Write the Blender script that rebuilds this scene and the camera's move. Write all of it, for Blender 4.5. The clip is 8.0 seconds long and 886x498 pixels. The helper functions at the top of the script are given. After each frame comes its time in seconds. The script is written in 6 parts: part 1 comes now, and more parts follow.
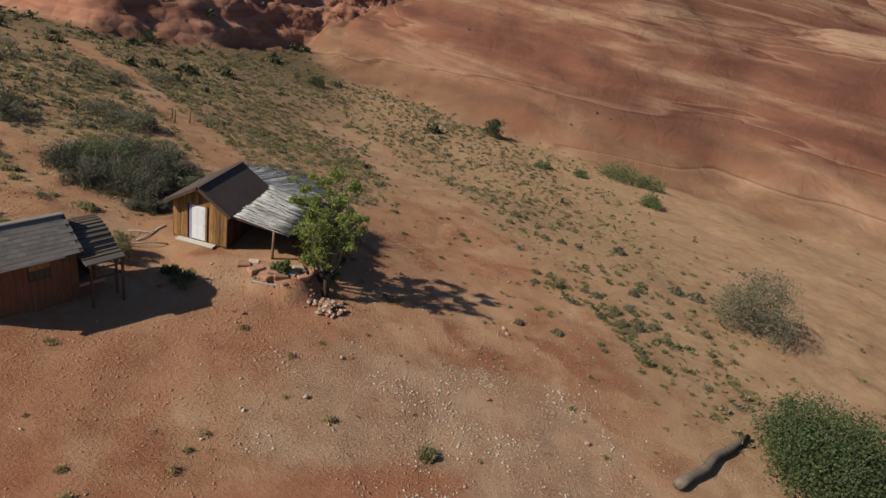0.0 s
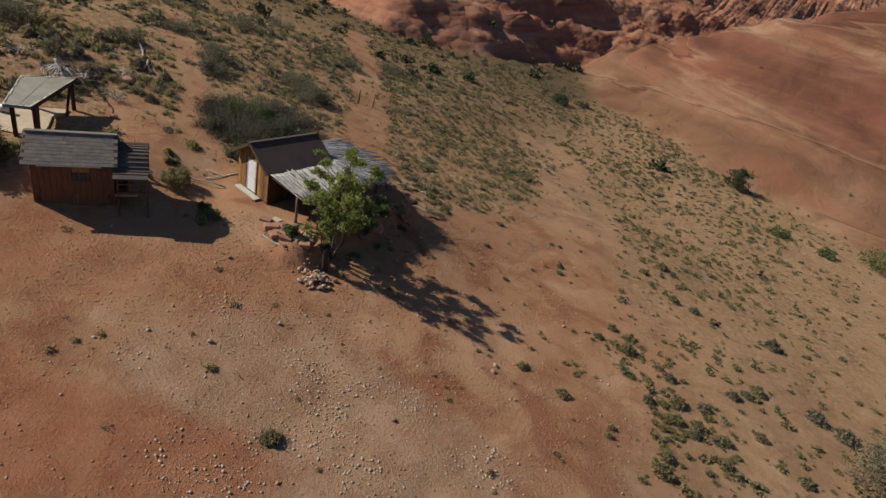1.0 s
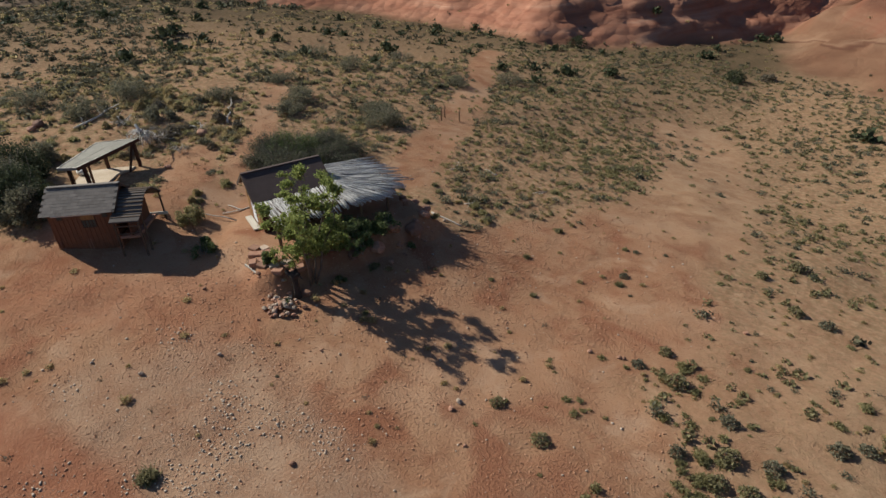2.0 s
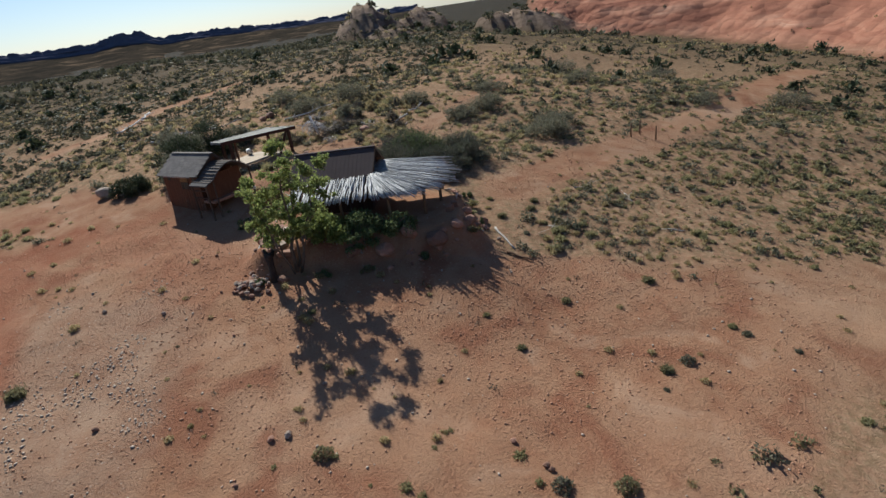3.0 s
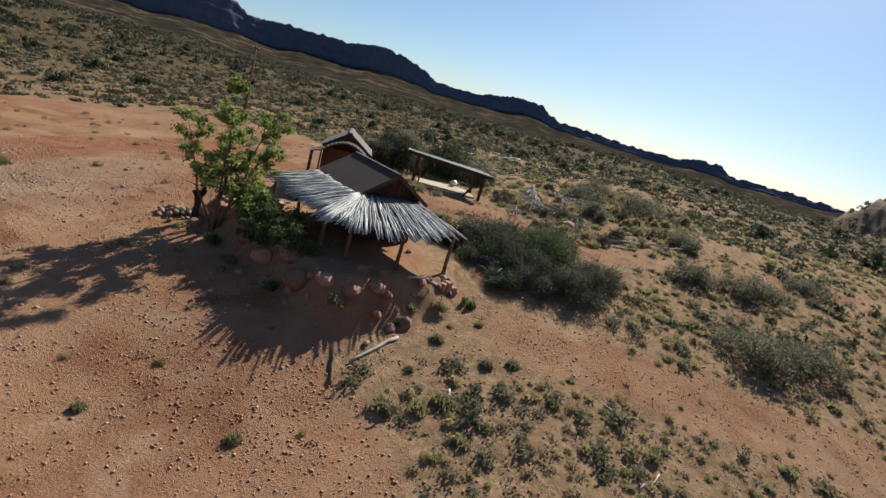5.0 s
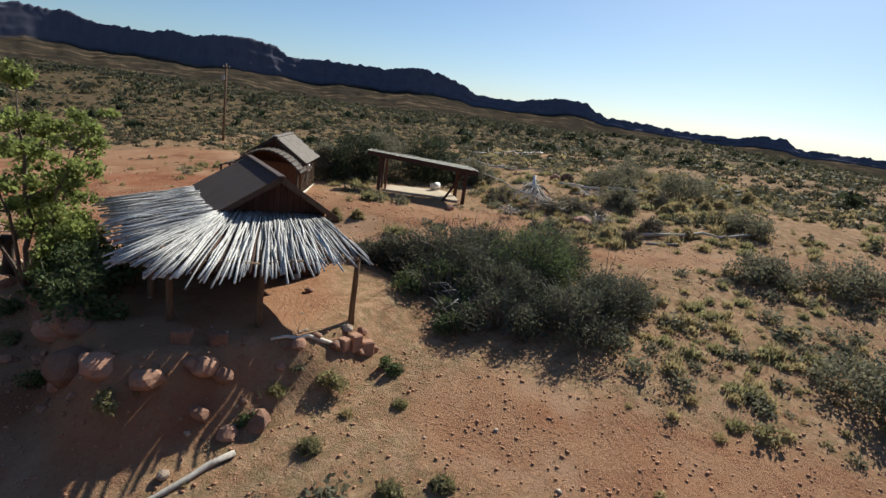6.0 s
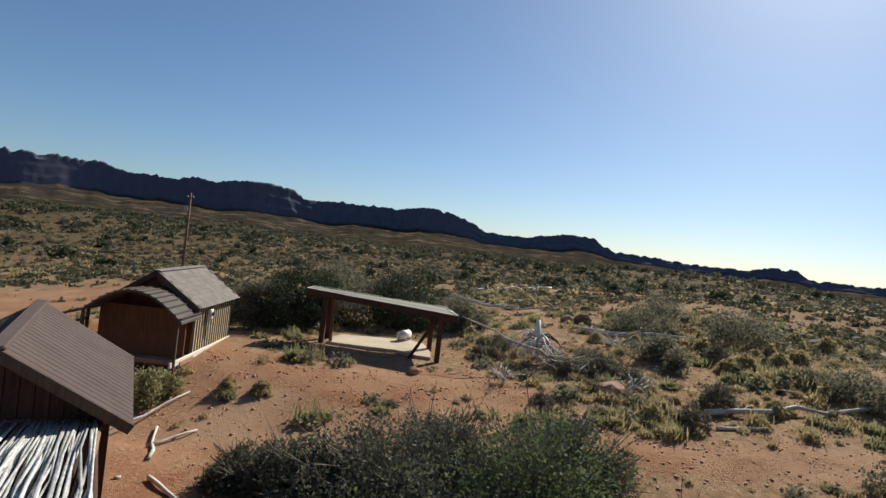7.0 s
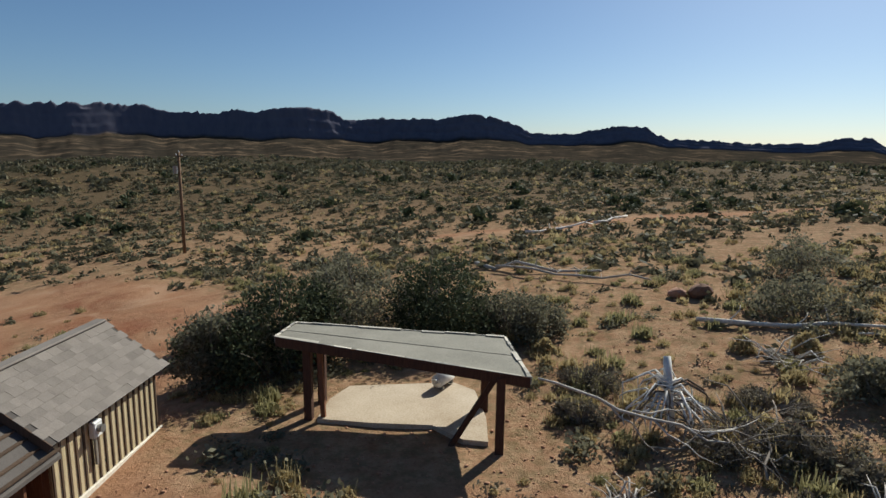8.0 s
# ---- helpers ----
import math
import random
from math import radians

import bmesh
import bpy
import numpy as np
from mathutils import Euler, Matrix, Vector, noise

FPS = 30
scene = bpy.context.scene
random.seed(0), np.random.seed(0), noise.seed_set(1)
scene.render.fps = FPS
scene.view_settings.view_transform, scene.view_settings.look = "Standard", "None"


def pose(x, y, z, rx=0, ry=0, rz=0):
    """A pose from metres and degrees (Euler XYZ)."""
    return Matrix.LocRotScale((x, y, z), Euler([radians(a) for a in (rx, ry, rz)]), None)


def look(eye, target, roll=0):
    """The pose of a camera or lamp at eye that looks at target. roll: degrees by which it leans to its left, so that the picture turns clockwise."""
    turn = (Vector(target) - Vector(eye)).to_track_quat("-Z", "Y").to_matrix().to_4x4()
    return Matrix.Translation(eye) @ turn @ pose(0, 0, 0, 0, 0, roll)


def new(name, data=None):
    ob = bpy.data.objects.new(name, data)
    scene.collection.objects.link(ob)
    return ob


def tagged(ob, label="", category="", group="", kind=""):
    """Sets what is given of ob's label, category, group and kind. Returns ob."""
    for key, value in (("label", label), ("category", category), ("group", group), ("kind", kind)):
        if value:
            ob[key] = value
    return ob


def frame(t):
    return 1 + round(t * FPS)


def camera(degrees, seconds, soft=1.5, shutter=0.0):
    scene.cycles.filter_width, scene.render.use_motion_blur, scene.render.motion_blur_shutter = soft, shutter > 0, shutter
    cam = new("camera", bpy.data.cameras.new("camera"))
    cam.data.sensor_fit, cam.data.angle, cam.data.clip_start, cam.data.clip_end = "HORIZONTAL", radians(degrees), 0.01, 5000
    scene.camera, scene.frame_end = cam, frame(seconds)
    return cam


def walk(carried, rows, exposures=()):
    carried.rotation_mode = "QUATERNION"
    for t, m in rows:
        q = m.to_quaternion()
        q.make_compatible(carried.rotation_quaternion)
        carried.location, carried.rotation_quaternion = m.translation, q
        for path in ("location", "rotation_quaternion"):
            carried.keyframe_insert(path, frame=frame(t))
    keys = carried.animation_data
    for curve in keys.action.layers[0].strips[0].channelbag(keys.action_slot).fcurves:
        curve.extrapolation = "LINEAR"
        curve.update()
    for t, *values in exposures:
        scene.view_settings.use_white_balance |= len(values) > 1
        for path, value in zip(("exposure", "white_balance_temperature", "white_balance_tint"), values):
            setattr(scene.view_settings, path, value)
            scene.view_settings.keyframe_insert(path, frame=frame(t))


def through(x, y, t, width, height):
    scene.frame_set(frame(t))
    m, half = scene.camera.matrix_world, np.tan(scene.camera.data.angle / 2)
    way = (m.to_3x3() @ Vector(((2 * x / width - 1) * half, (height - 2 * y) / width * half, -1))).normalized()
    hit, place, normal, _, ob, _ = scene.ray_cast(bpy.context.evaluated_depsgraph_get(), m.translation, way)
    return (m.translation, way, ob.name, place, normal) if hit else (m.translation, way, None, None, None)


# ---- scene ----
cam = camera(74.5, 8.0)
PATH = [
    (0, (10.844, -30.037, 15.909), (10.963, -28.239, 15.042), 12.49),
    (0.2, (13.685, -29.858, 16.756), (13.599, -28.113, 15.783), 16.10),
    (0.5, (18.225, -27.999, 16.592), (17.877, -26.368, 15.490), 20.74),
    (0.8, (21.574, -25.638, 16.972), (20.941, -24.078, 15.892), 17.63),
    (1, (24.181, -24.189, 17.128), (23.413, -22.632, 16.136), 14.34),
    (1.5, (28.573, -19.468, 16.606), (27.609, -18.016, 15.625), 5.44),
    (1.7, (29.957, -17.225, 16.555), (28.831, -15.915, 15.548), 2.26),
    (2.07, (32.334, -11.293, 15.437), (30.907, -10.290, 14.458), -4.47),
    (2.43, (33.958, -3.704, 13.175), (32.274, -3.071, 12.300), -10.16),
    (2.8, (34.181, 2.566, 11.121), (32.361, 2.806, 10.328), -10.52),
    (3, (33.803, 5.085, 10.304), (31.958, 5.112, 9.531), -8.49),
    (3.2, (32.844, 7.897, 9.443), (31.009, 7.666, 8.683), -7.08),
    (3.5, (31.278, 11.735, 8.032), (29.499, 11.130, 7.348), -5.19),
    (4, (26.945, 17.635, 6.958), (25.282, 16.658, 6.429), 3.08),
    (4.2, (25.027, 20.003, 6.926), (23.438, 18.893, 6.434), 6.57),
    (4.5, (22.093, 21.673, 6.800), (20.560, 20.461, 6.371), 12.10),
    (4.7, (20.207, 22.670, 6.892), (18.733, 21.378, 6.496), 15.12),
    (5.07, (16.485, 23.142, 6.902), (15.127, 21.763, 6.398), 15.51),
    (5.43, (12.597, 21.824, 6.648), (11.347, 20.430, 5.945), 10.54),
    (5.8, (9.086, 20.103, 6.208), (7.869, 18.650, 5.570), 7.61),
    (6, (7.372, 19.306, 5.932), (6.146, 17.795, 5.469), 7.91),
    (6.2, (5.903, 18.377, 5.870), (4.660, 16.845, 5.543), 8.93),
    (6.5, (3.607, 16.690, 5.271), (2.361, 15.134, 5.109), 9.21),
    (6.8, (1.570, 14.336, 5.503), (0.348, 12.755, 5.413), 8.98),
    (7, (0.281, 13.032, 5.572), (-0.900, 11.418, 5.558), 6.93),
    (7.2, (-1.036, 11.544, 6.063), (-2.202, 9.920, 6.038), 4.06),
    (7.5, (-2.838, 9.059, 6.717), (-3.972, 7.422, 6.538), 2.92),
    (8, (-5.634, 4.707, 7.784), (-6.676, 3.033, 7.448), 0.82),
]
EXPOSURES = [(0.0, 0.13, 6700, 6), (0.6, -0.02, 6800, 7), (1.0, -0.03, 6800, 7), (1.5, 0.12, 6750, 6), (2.5, 0.24, 6000, 6), (4.0, 0.40, 5780, 3), (4.5, 0.42, 6150, 3), (6.2, 0.50, 6300, 4), (7.3, 0.34, 6350, 4), (8.0, 0.22, 6250, 3)]
walk(cam, [(t, look(eye, target, roll)) for t, eye, target, roll in PATH], EXPOSURES)

# ---- light: afternoon sun, clear sky ----
SUN_YAW, SUN_HEIGHT = 111.5, 37.0
sun_to = Vector((-math.sin(radians(SUN_YAW)) * math.cos(radians(SUN_HEIGHT)),
                 math.cos(radians(SUN_YAW)) * math.cos(radians(SUN_HEIGHT)),
                 math.sin(radians(SUN_HEIGHT))))
world = bpy.data.worlds.new("sky")
scene.world = world
world.use_nodes = True
wn = world.node_tree.nodes
sky = wn.new("ShaderNodeTexSky")
sky.sky_type = "NISHITA"
sky.sun_disc = False
sky.sun_elevation = radians(SUN_HEIGHT)
sky.sun_rotation = math.atan2(sun_to.x, sun_to.y)
sky.altitude = 1400
sky.air_density, sky.dust_density, sky.ozone_density = 1.0, 1.9, 5.2
wn["Background"].inputs["Strength"].default_value = 0.068
world.node_tree.links.new(sky.outputs["Color"], wn["Background"].inputs["Color"])
sun_lamp = bpy.data.lights.new("sun", "SUN")
sun_lamp.energy, sun_lamp.angle, sun_lamp.color = 5.0, radians(0.53), (1.0, 0.945, 0.85)
sun = new("sun", sun_lamp)
sun.matrix_world = look((0, 0, 60), Vector((0, 0, 60)) - sun_to)

RNG = np.random.default_rng(7)


# ---- materials ----
def node(nt, kind, **values):
    n = nt.nodes.new(kind)
    for key, value in values.items():
        n.inputs[key.replace("_", " ")].default_value = value
    return n


def rgba(c):
    return (c[0], c[1], c[2], 1.0)


def ramp(nt, fac, stops):
    r = nt.nodes.new("ShaderNodeValToRGB")
    while len(r.color_ramp.elements) < len(stops):
        r.color_ramp.elements.new(0.5)
    for e, (p, c) in zip(r.color_ramp.elements, stops):
        e.position, e.color = p, rgba(c)
    nt.links.new(fac, r.inputs["Fac"])
    return r.outputs["Color"]


def blend(nt, fac, a, b, mode="MIX"):
    m = nt.nodes.new("ShaderNodeMix")
    m.data_type, m.blend_type = "RGBA", mode
    for socket, value in ((m.inputs["Factor"], fac), (m.inputs["A"], a), (m.inputs["B"], b)):
        if isinstance(value, (int, float)):
            socket.default_value = value
        elif isinstance(value, tuple):
            socket.default_value = rgba(value)
        else:
            nt.links.new(value, socket)
    return m.outputs["Result"]


def noise_tex(nt, vec, scale, detail=4.0, rough=0.55, distort=0.0):
    n = node(nt, "ShaderNodeTexNoise", Scale=scale, Detail=detail, Roughness=rough, Distortion=distort)
    nt.links.new(vec, n.inputs["Vector"])
    return n.outputs["Fac"]


def remap(nt, fac, lo, hi, a=0.0, b=1.0):
    m = node(nt, "ShaderNodeMapRange", From_Min=lo, From_Max=hi, To_Min=a, To_Max=b)
    nt.links.new(fac, m.inputs["Value"])
    return m.outputs["Result"]


def start(name, rough=0.8, metal=0.0):
    mat = bpy.data.materials.new(name)
    mat.use_nodes = True
    nt = mat.node_tree
    bsdf = nt.nodes["Principled BSDF"]
    bsdf.inputs["Roughness"].default_value = rough
    bsdf.inputs["Metallic"].default_value = metal
    bsdf.inputs["Specular IOR Level"].default_value = 0.25
    return mat, nt, bsdf


def bump(nt, bsdf, height, strength, distance):
    b = node(nt, "ShaderNodeBump", Strength=strength, Distance=distance)
    nt.links.new(height, b.inputs["Height"])
    nt.links.new(b.outputs["Normal"], bsdf.inputs["Normal"])


def surface(name, dark, light, scale=3.0, fine=40.0, rough=0.85, metal=0.0, stretch=(1, 1, 1), relief=0.3, depth=0.01, vary=0.25):
    """A weathered surface: two colours mixed by coarse and fine grain, brightness varied from piece to piece."""
    mat, nt, bsdf = start(name, rough, metal)
    co = nt.nodes.new("ShaderNodeTexCoord")
    mp = nt.nodes.new("ShaderNodeMapping")
    mp.inputs["Scale"].default_value = stretch
    nt.links.new(co.outputs["Object"], mp.inputs["Vector"])
    info = nt.nodes.new("ShaderNodeObjectInfo")
    vm = nt.nodes.new("ShaderNodeVectorMath")
    vm.operation = "MULTIPLY_ADD"
    nt.links.new(info.outputs["Random"], vm.inputs[0])
    vm.inputs[1].default_value = (13.0, 17.0, 11.0)
    nt.links.new(mp.outputs["Vector"], vm.inputs[2])
    coarse = noise_tex(nt, vm.outputs["Vector"], scale)
    grain = noise_tex(nt, vm.outputs["Vector"], fine, 6.0, 0.65)
    both = nt.nodes.new("ShaderNodeMath")
    both.operation = "MULTIPLY_ADD"
    nt.links.new(coarse, both.inputs[0])
    both.inputs[1].default_value = 0.6
    nt.links.new(remap(nt, grain, 0.2, 0.8, -0.05, 0.5), both.inputs[2])
    col = ramp(nt, both.outputs[0], [(0.25, dark), (0.72, light)])
    shift = remap(nt, info.outputs["Random"], 0, 1, 1.0 - vary, 1.0 + vary)
    hsv = nt.nodes.new("ShaderNodeHueSaturation")
    nt.links.new(shift, hsv.inputs["Value"])
    nt.links.new(col, hsv.inputs["Color"])
    nt.links.new(hsv.outputs["Color"], bsdf.inputs["Base Color"])
    bump(nt, bsdf, grain, relief, depth)
    return mat


def leafage(name, dark, light, through=0.25, rough=0.75):
    """Leaves: colour varied leaf by leaf, some light through them."""
    mat, nt, bsdf = start(name, rough)
    bsdf.inputs["Specular IOR Level"].default_value = 0.1
    geo = nt.nodes.new("ShaderNodeNewGeometry")
    col = ramp(nt, geo.outputs["Random Per Island"], [(0.0, dark), (1.0, light)])
    nt.links.new(col, bsdf.inputs["Base Color"])
    trans = nt.nodes.new("ShaderNodeBsdfTranslucent")
    nt.links.new(col, trans.inputs["Color"])
    mix = nt.nodes.new("ShaderNodeMixShader")
    mix.inputs["Fac"].default_value = through
    nt.links.new(bsdf.outputs["BSDF"], mix.inputs[1])
    nt.links.new(trans.outputs["BSDF"], mix.inputs[2])
    nt.links.new(mix.outputs["Shader"], nt.nodes["Material Output"].inputs["Surface"])
    return mat


def times(nt, a, b):
    m = nt.nodes.new("ShaderNodeMath")
    m.operation = "MULTIPLY"
    nt.links.new(a, m.inputs[0])
    nt.links.new(b, m.inputs[1])
    return m.outputs[0]


def mesa_material():
    """Dark cliffs, haze blue painted into their colour, over brown slopes with tan fans."""
    mat, nt, bsdf = start("mesa_rock", 0.95)
    bsdf.inputs["Specular IOR Level"].default_value = 0.0
    geo = nt.nodes.new("ShaderNodeNewGeometry")
    pos = geo.outputs["Position"]
    low = nt.nodes.new("ShaderNodeAttribute")
    low.attribute_name = "low"
    mp = nt.nodes.new("ShaderNodeMapping")
    mp.inputs["Scale"].default_value = (0.05, 0.05, 0.016)
    nt.links.new(pos, mp.inputs["Vector"])
    # cliff colours carry the blue of the air in between
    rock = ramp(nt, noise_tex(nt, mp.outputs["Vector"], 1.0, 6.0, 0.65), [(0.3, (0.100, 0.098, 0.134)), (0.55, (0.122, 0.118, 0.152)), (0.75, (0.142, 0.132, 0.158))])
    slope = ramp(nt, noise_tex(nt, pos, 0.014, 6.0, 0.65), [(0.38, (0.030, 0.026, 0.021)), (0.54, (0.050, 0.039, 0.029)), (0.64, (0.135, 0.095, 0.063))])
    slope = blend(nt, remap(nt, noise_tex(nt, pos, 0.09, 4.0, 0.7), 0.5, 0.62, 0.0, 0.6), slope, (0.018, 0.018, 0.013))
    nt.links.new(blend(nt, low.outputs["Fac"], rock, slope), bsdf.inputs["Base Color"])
    return mat


def ground_material():
    mat, nt, bsdf = start("desert_ground", 0.95)
    bsdf.inputs["Specular IOR Level"].default_value = 0.02
    geo = nt.nodes.new("ShaderNodeNewGeometry")
    pos = geo.outputs["Position"]

    def attr(name):
        a = nt.nodes.new("ShaderNodeAttribute")
        a.attribute_name = name
        return a.outputs["Fac"]

    wide = noise_tex(nt, pos, 0.09, 4.0, 0.6, 0.4)
    mid = noise_tex(nt, pos, 0.7, 5.0, 0.6)
    fine = noise_tex(nt, pos, 9.0, 6.0, 0.7)
    sand = ramp(nt, wide, [(0.34, (0.248, 0.110, 0.060)), (0.52, (0.318, 0.165, 0.094)), (0.68, (0.395, 0.243, 0.152))])
    sand = blend(nt, remap(nt, mid, 0.35, 0.7), sand, (0.345, 0.198, 0.116))
    patch = noise_tex(nt, pos, 0.28, 4.0, 0.55, 0.6)
    sand = blend(nt, remap(nt, patch, 0.54, 0.66, 0.0, 0.75), sand, (0.240, 0.096, 0.054))
    sand = blend(nt, remap(nt, patch, 0.44, 0.34, 0.0, 0.6), sand, (0.40, 0.258, 0.166))
    sand = blend(nt, attr("tan"), sand, blend(nt, remap(nt, mid, 0.35, 0.65), (0.300, 0.180, 0.105), (0.395, 0.262, 0.160)))
    # gravel: grey and white chips over the red soil
    vor = node(nt, "ShaderNodeTexVoronoi", Scale=11.0)
    nt.links.new(pos, vor.inputs["Vector"])
    chip = ramp(nt, noise_tex(nt, vor.outputs["Position"], 40.0, 1.0), [(0.45, (0.315, 0.200, 0.130)), (0.66, (0.37, 0.255, 0.175)), (0.75, (0.56, 0.46, 0.365))])
    gravel = blend(nt, remap(nt, vor.outputs["Distance"], 0.25, 0.5), chip, blend(nt, remap(nt, mid, 0.38, 0.62), (0.290, 0.168, 0.105), (0.360, 0.240, 0.160)))
    col = blend(nt, attr("gravel"), sand, gravel)
    col = blend(nt, attr("red"), col, blend(nt, remap(nt, mid, 0.4, 0.65), (0.255, 0.096, 0.052), (0.30, 0.132, 0.074)))
    # litter and dry grass among the brush
    soil = ramp(nt, noise_tex(nt, pos, 1.7, 6.0, 0.7), [(0.3, (0.225, 0.118, 0.066)), (0.5, (0.335, 0.200, 0.118)), (0.7, (0.42, 0.285, 0.175))])
    litter = blend(nt, remap(nt, noise_tex(nt, pos, 3.2, 5.0, 0.65), 0.44, 0.60, 0.0, 0.62), soil, (0.170, 0.130, 0.068))
    col = blend(nt, attr("brush"), col, litter)
    # the distant plateau: low scrub closes over the soil, brush shadows darkened into its colour
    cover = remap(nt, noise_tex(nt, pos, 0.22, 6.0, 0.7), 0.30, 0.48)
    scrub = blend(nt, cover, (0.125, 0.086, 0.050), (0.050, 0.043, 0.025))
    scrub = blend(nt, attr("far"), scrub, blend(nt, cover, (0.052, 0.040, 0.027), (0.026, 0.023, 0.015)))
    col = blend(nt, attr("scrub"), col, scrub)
    # dark crumbs and scuffs
    col = blend(nt, remap(nt, fine, 0.57, 0.66, 0.0, 0.55), col, (0.15, 0.072, 0.045))
    col = blend(nt, remap(nt, fine, 0.40, 0.32, 0.0, 0.30), col, (0.50, 0.35, 0.24))
    # bare rock: bands that follow the beds, streaks down the face
    mp = nt.nodes.new("ShaderNodeMapping")
    mp.inputs["Scale"].default_value = (0.035, 0.035, 0.32)
    nt.links.new(pos, mp.inputs["Vector"])
    beds = noise_tex(nt, mp.outputs["Vector"], 1.0, 8.0, 0.62, 0.8)
    rock = ramp(nt, beds, [(0.30, (0.20, 0.082, 0.054)), (0.45, (0.30, 0.132, 0.084)), (0.58, (0.37, 0.182, 0.118)), (0.74, (0.47, 0.285, 0.195))])
    mp2 = nt.nodes.new("ShaderNodeMapping")
    mp2.inputs["Scale"].default_value = (0.30, 0.30, 0.05)
    nt.links.new(pos, mp2.inputs["Vector"])
    streak = noise_tex(nt, mp2.outputs["Vector"], 1.0, 6.0, 0.6)
    rock = blend(nt, remap(nt, streak, 0.54, 0.72, 0.0, 0.45), rock, (0.19, 0.080, 0.055))
    smooth = ramp(nt, noise_tex(nt, pos, 0.045, 6.0, 0.6, 0.3), [(0.35, (0.150, 0.076, 0.046)), (0.52, (0.210, 0.114, 0.069)), (0.68, (0.315, 0.190, 0.120))])
    mp3 = nt.nodes.new("ShaderNodeMapping")
    mp3.inputs["Scale"].default_value = (0.012, 0.02, 0.16)
    nt.links.new(pos, mp3.inputs["Vector"])
    smooth = blend(nt, remap(nt, mid, 0.58, 0.72, 0.0, 0.5), smooth, (0.19, 0.082, 0.05))
    # dark beds and pale ledge rims of the slickrock
    sep = nt.nodes.new("ShaderNodeSeparateXYZ")
    nt.links.new(pos, sep.inputs["Vector"])
    upper = remap(nt, sep.outputs["Z"], -7.0, 3.0)
    bands = ramp(nt, noise_tex(nt, mp3.outputs["Vector"], 1.0, 6.0, 0.6, 0.5), [(0.40, (0.118, 0.050, 0.035)), (0.49, (0.160, 0.074, 0.049)), (0.55, (0.225, 0.120, 0.077)), (0.62, (0.325, 0.205, 0.135))])
    smooth = blend(nt, remap(nt, sep.outputs["Z"], -8.5, -2.0, 0.0, 0.92), smooth, bands)
    crust = noise_tex(nt, pos, 0.16, 7.0, 0.62, 1.0)
    nrm = nt.nodes.new("ShaderNodeSeparateXYZ")
    nt.links.new(geo.outputs["Normal"], nrm.inputs["Vector"])
    smooth = blend(nt, remap(nt, nrm.outputs["Z"], 0.72, 0.90, 0.75, 0.0), smooth, (0.20, 0.082, 0.052))
    smooth = blend(nt, times(nt, upper, remap(nt, crust, 0.50, 0.64, 0.0, 0.45)), smooth, (0.155, 0.064, 0.042))
    # dark cracks along the beds, with a pale rim beside each
    mp4 = nt.nodes.new("ShaderNodeMapping")
    mp4.inputs["Scale"].default_value = (0.006, 0.014, 0.11)
    mp4.inputs["Rotation"].default_value = (0.12, -0.10, 0.0)
    nt.links.new(pos, mp4.inputs["Vector"])
    seam = noise_tex(nt, mp4.outputs["Vector"], 1.0, 4.0, 0.5, 0.15)
    smooth = blend(nt, ramp(nt, seam, [(0.500, (0, 0, 0)), (0.508, (0.30, 0.30, 0.30)), (0.53, (0, 0, 0))]), smooth, (0.36, 0.225, 0.145))
    smooth = blend(nt, ramp(nt, seam, [(0.484, (0, 0, 0)), (0.494, (0.6, 0.6, 0.6)), (0.502, (0, 0, 0))]), smooth, (0.075, 0.030, 0.022))
    pale = ramp(nt, mid, [(0.3, (0.125, 0.085, 0.06)), (0.7, (0.30, 0.215, 0.155))])
    col = blend(nt, attr("dome"), col, smooth)
    col = blend(nt, attr("cliff"), col, rock)
    col = blend(nt, attr("pale"), col, pale)
    nt.links.new(col, bsdf.inputs["Base Color"])
    add = nt.nodes.new("ShaderNodeMath")
    add.operation = "MULTIPLY_ADD"
    nt.links.new(mid, add.inputs[0])
    add.inputs[1].default_value = 1.1
    nt.links.new(fine, add.inputs[2])
    clod = nt.nodes.new("ShaderNodeMath")
    clod.operation = "MULTIPLY_ADD"
    nt.links.new(times(nt, remap(nt, patch, 0.38, 0.60, 0.25, 0.95), noise_tex(nt, pos, 6.5, 6.0, 0.72)), clod.inputs[0])
    clod.inputs[1].default_value = 2.6
    nt.links.new(add.outputs[0], clod.inputs[2])
    # coarse relief on the rock, fine on the sand
    ledge = nt.nodes.new("ShaderNodeMath")
    ledge.operation = "MULTIPLY_ADD"
    nt.links.new(times(nt, attr("stony"), crust), ledge.inputs[0])
    ledge.inputs[1].default_value = 18.0
    nt.links.new(clod.outputs[0], ledge.inputs[2])
    blocks = node(nt, "ShaderNodeTexVoronoi", Scale=0.30)
    mp5 = nt.nodes.new("ShaderNodeMapping")
    mp5.inputs["Scale"].default_value = (1.0, 1.0, 1.7)
    nt.links.new(pos, mp5.inputs["Vector"])
    nt.links.new(mp5.outputs["Vector"], blocks.inputs["Vector"])
    broken = nt.nodes.new("ShaderNodeMath")
    broken.operation = "MULTIPLY_ADD"
    nt.links.new(times(nt, attr("cliff"), times(nt, blocks.outputs["Distance"], crust)), broken.inputs[0])
    broken.inputs[1].default_value = -38.0
    nt.links.new(ledge.outputs[0], broken.inputs[2])
    bump(nt, bsdf, broken.outputs[0], 0.8, 0.042)
    return mat


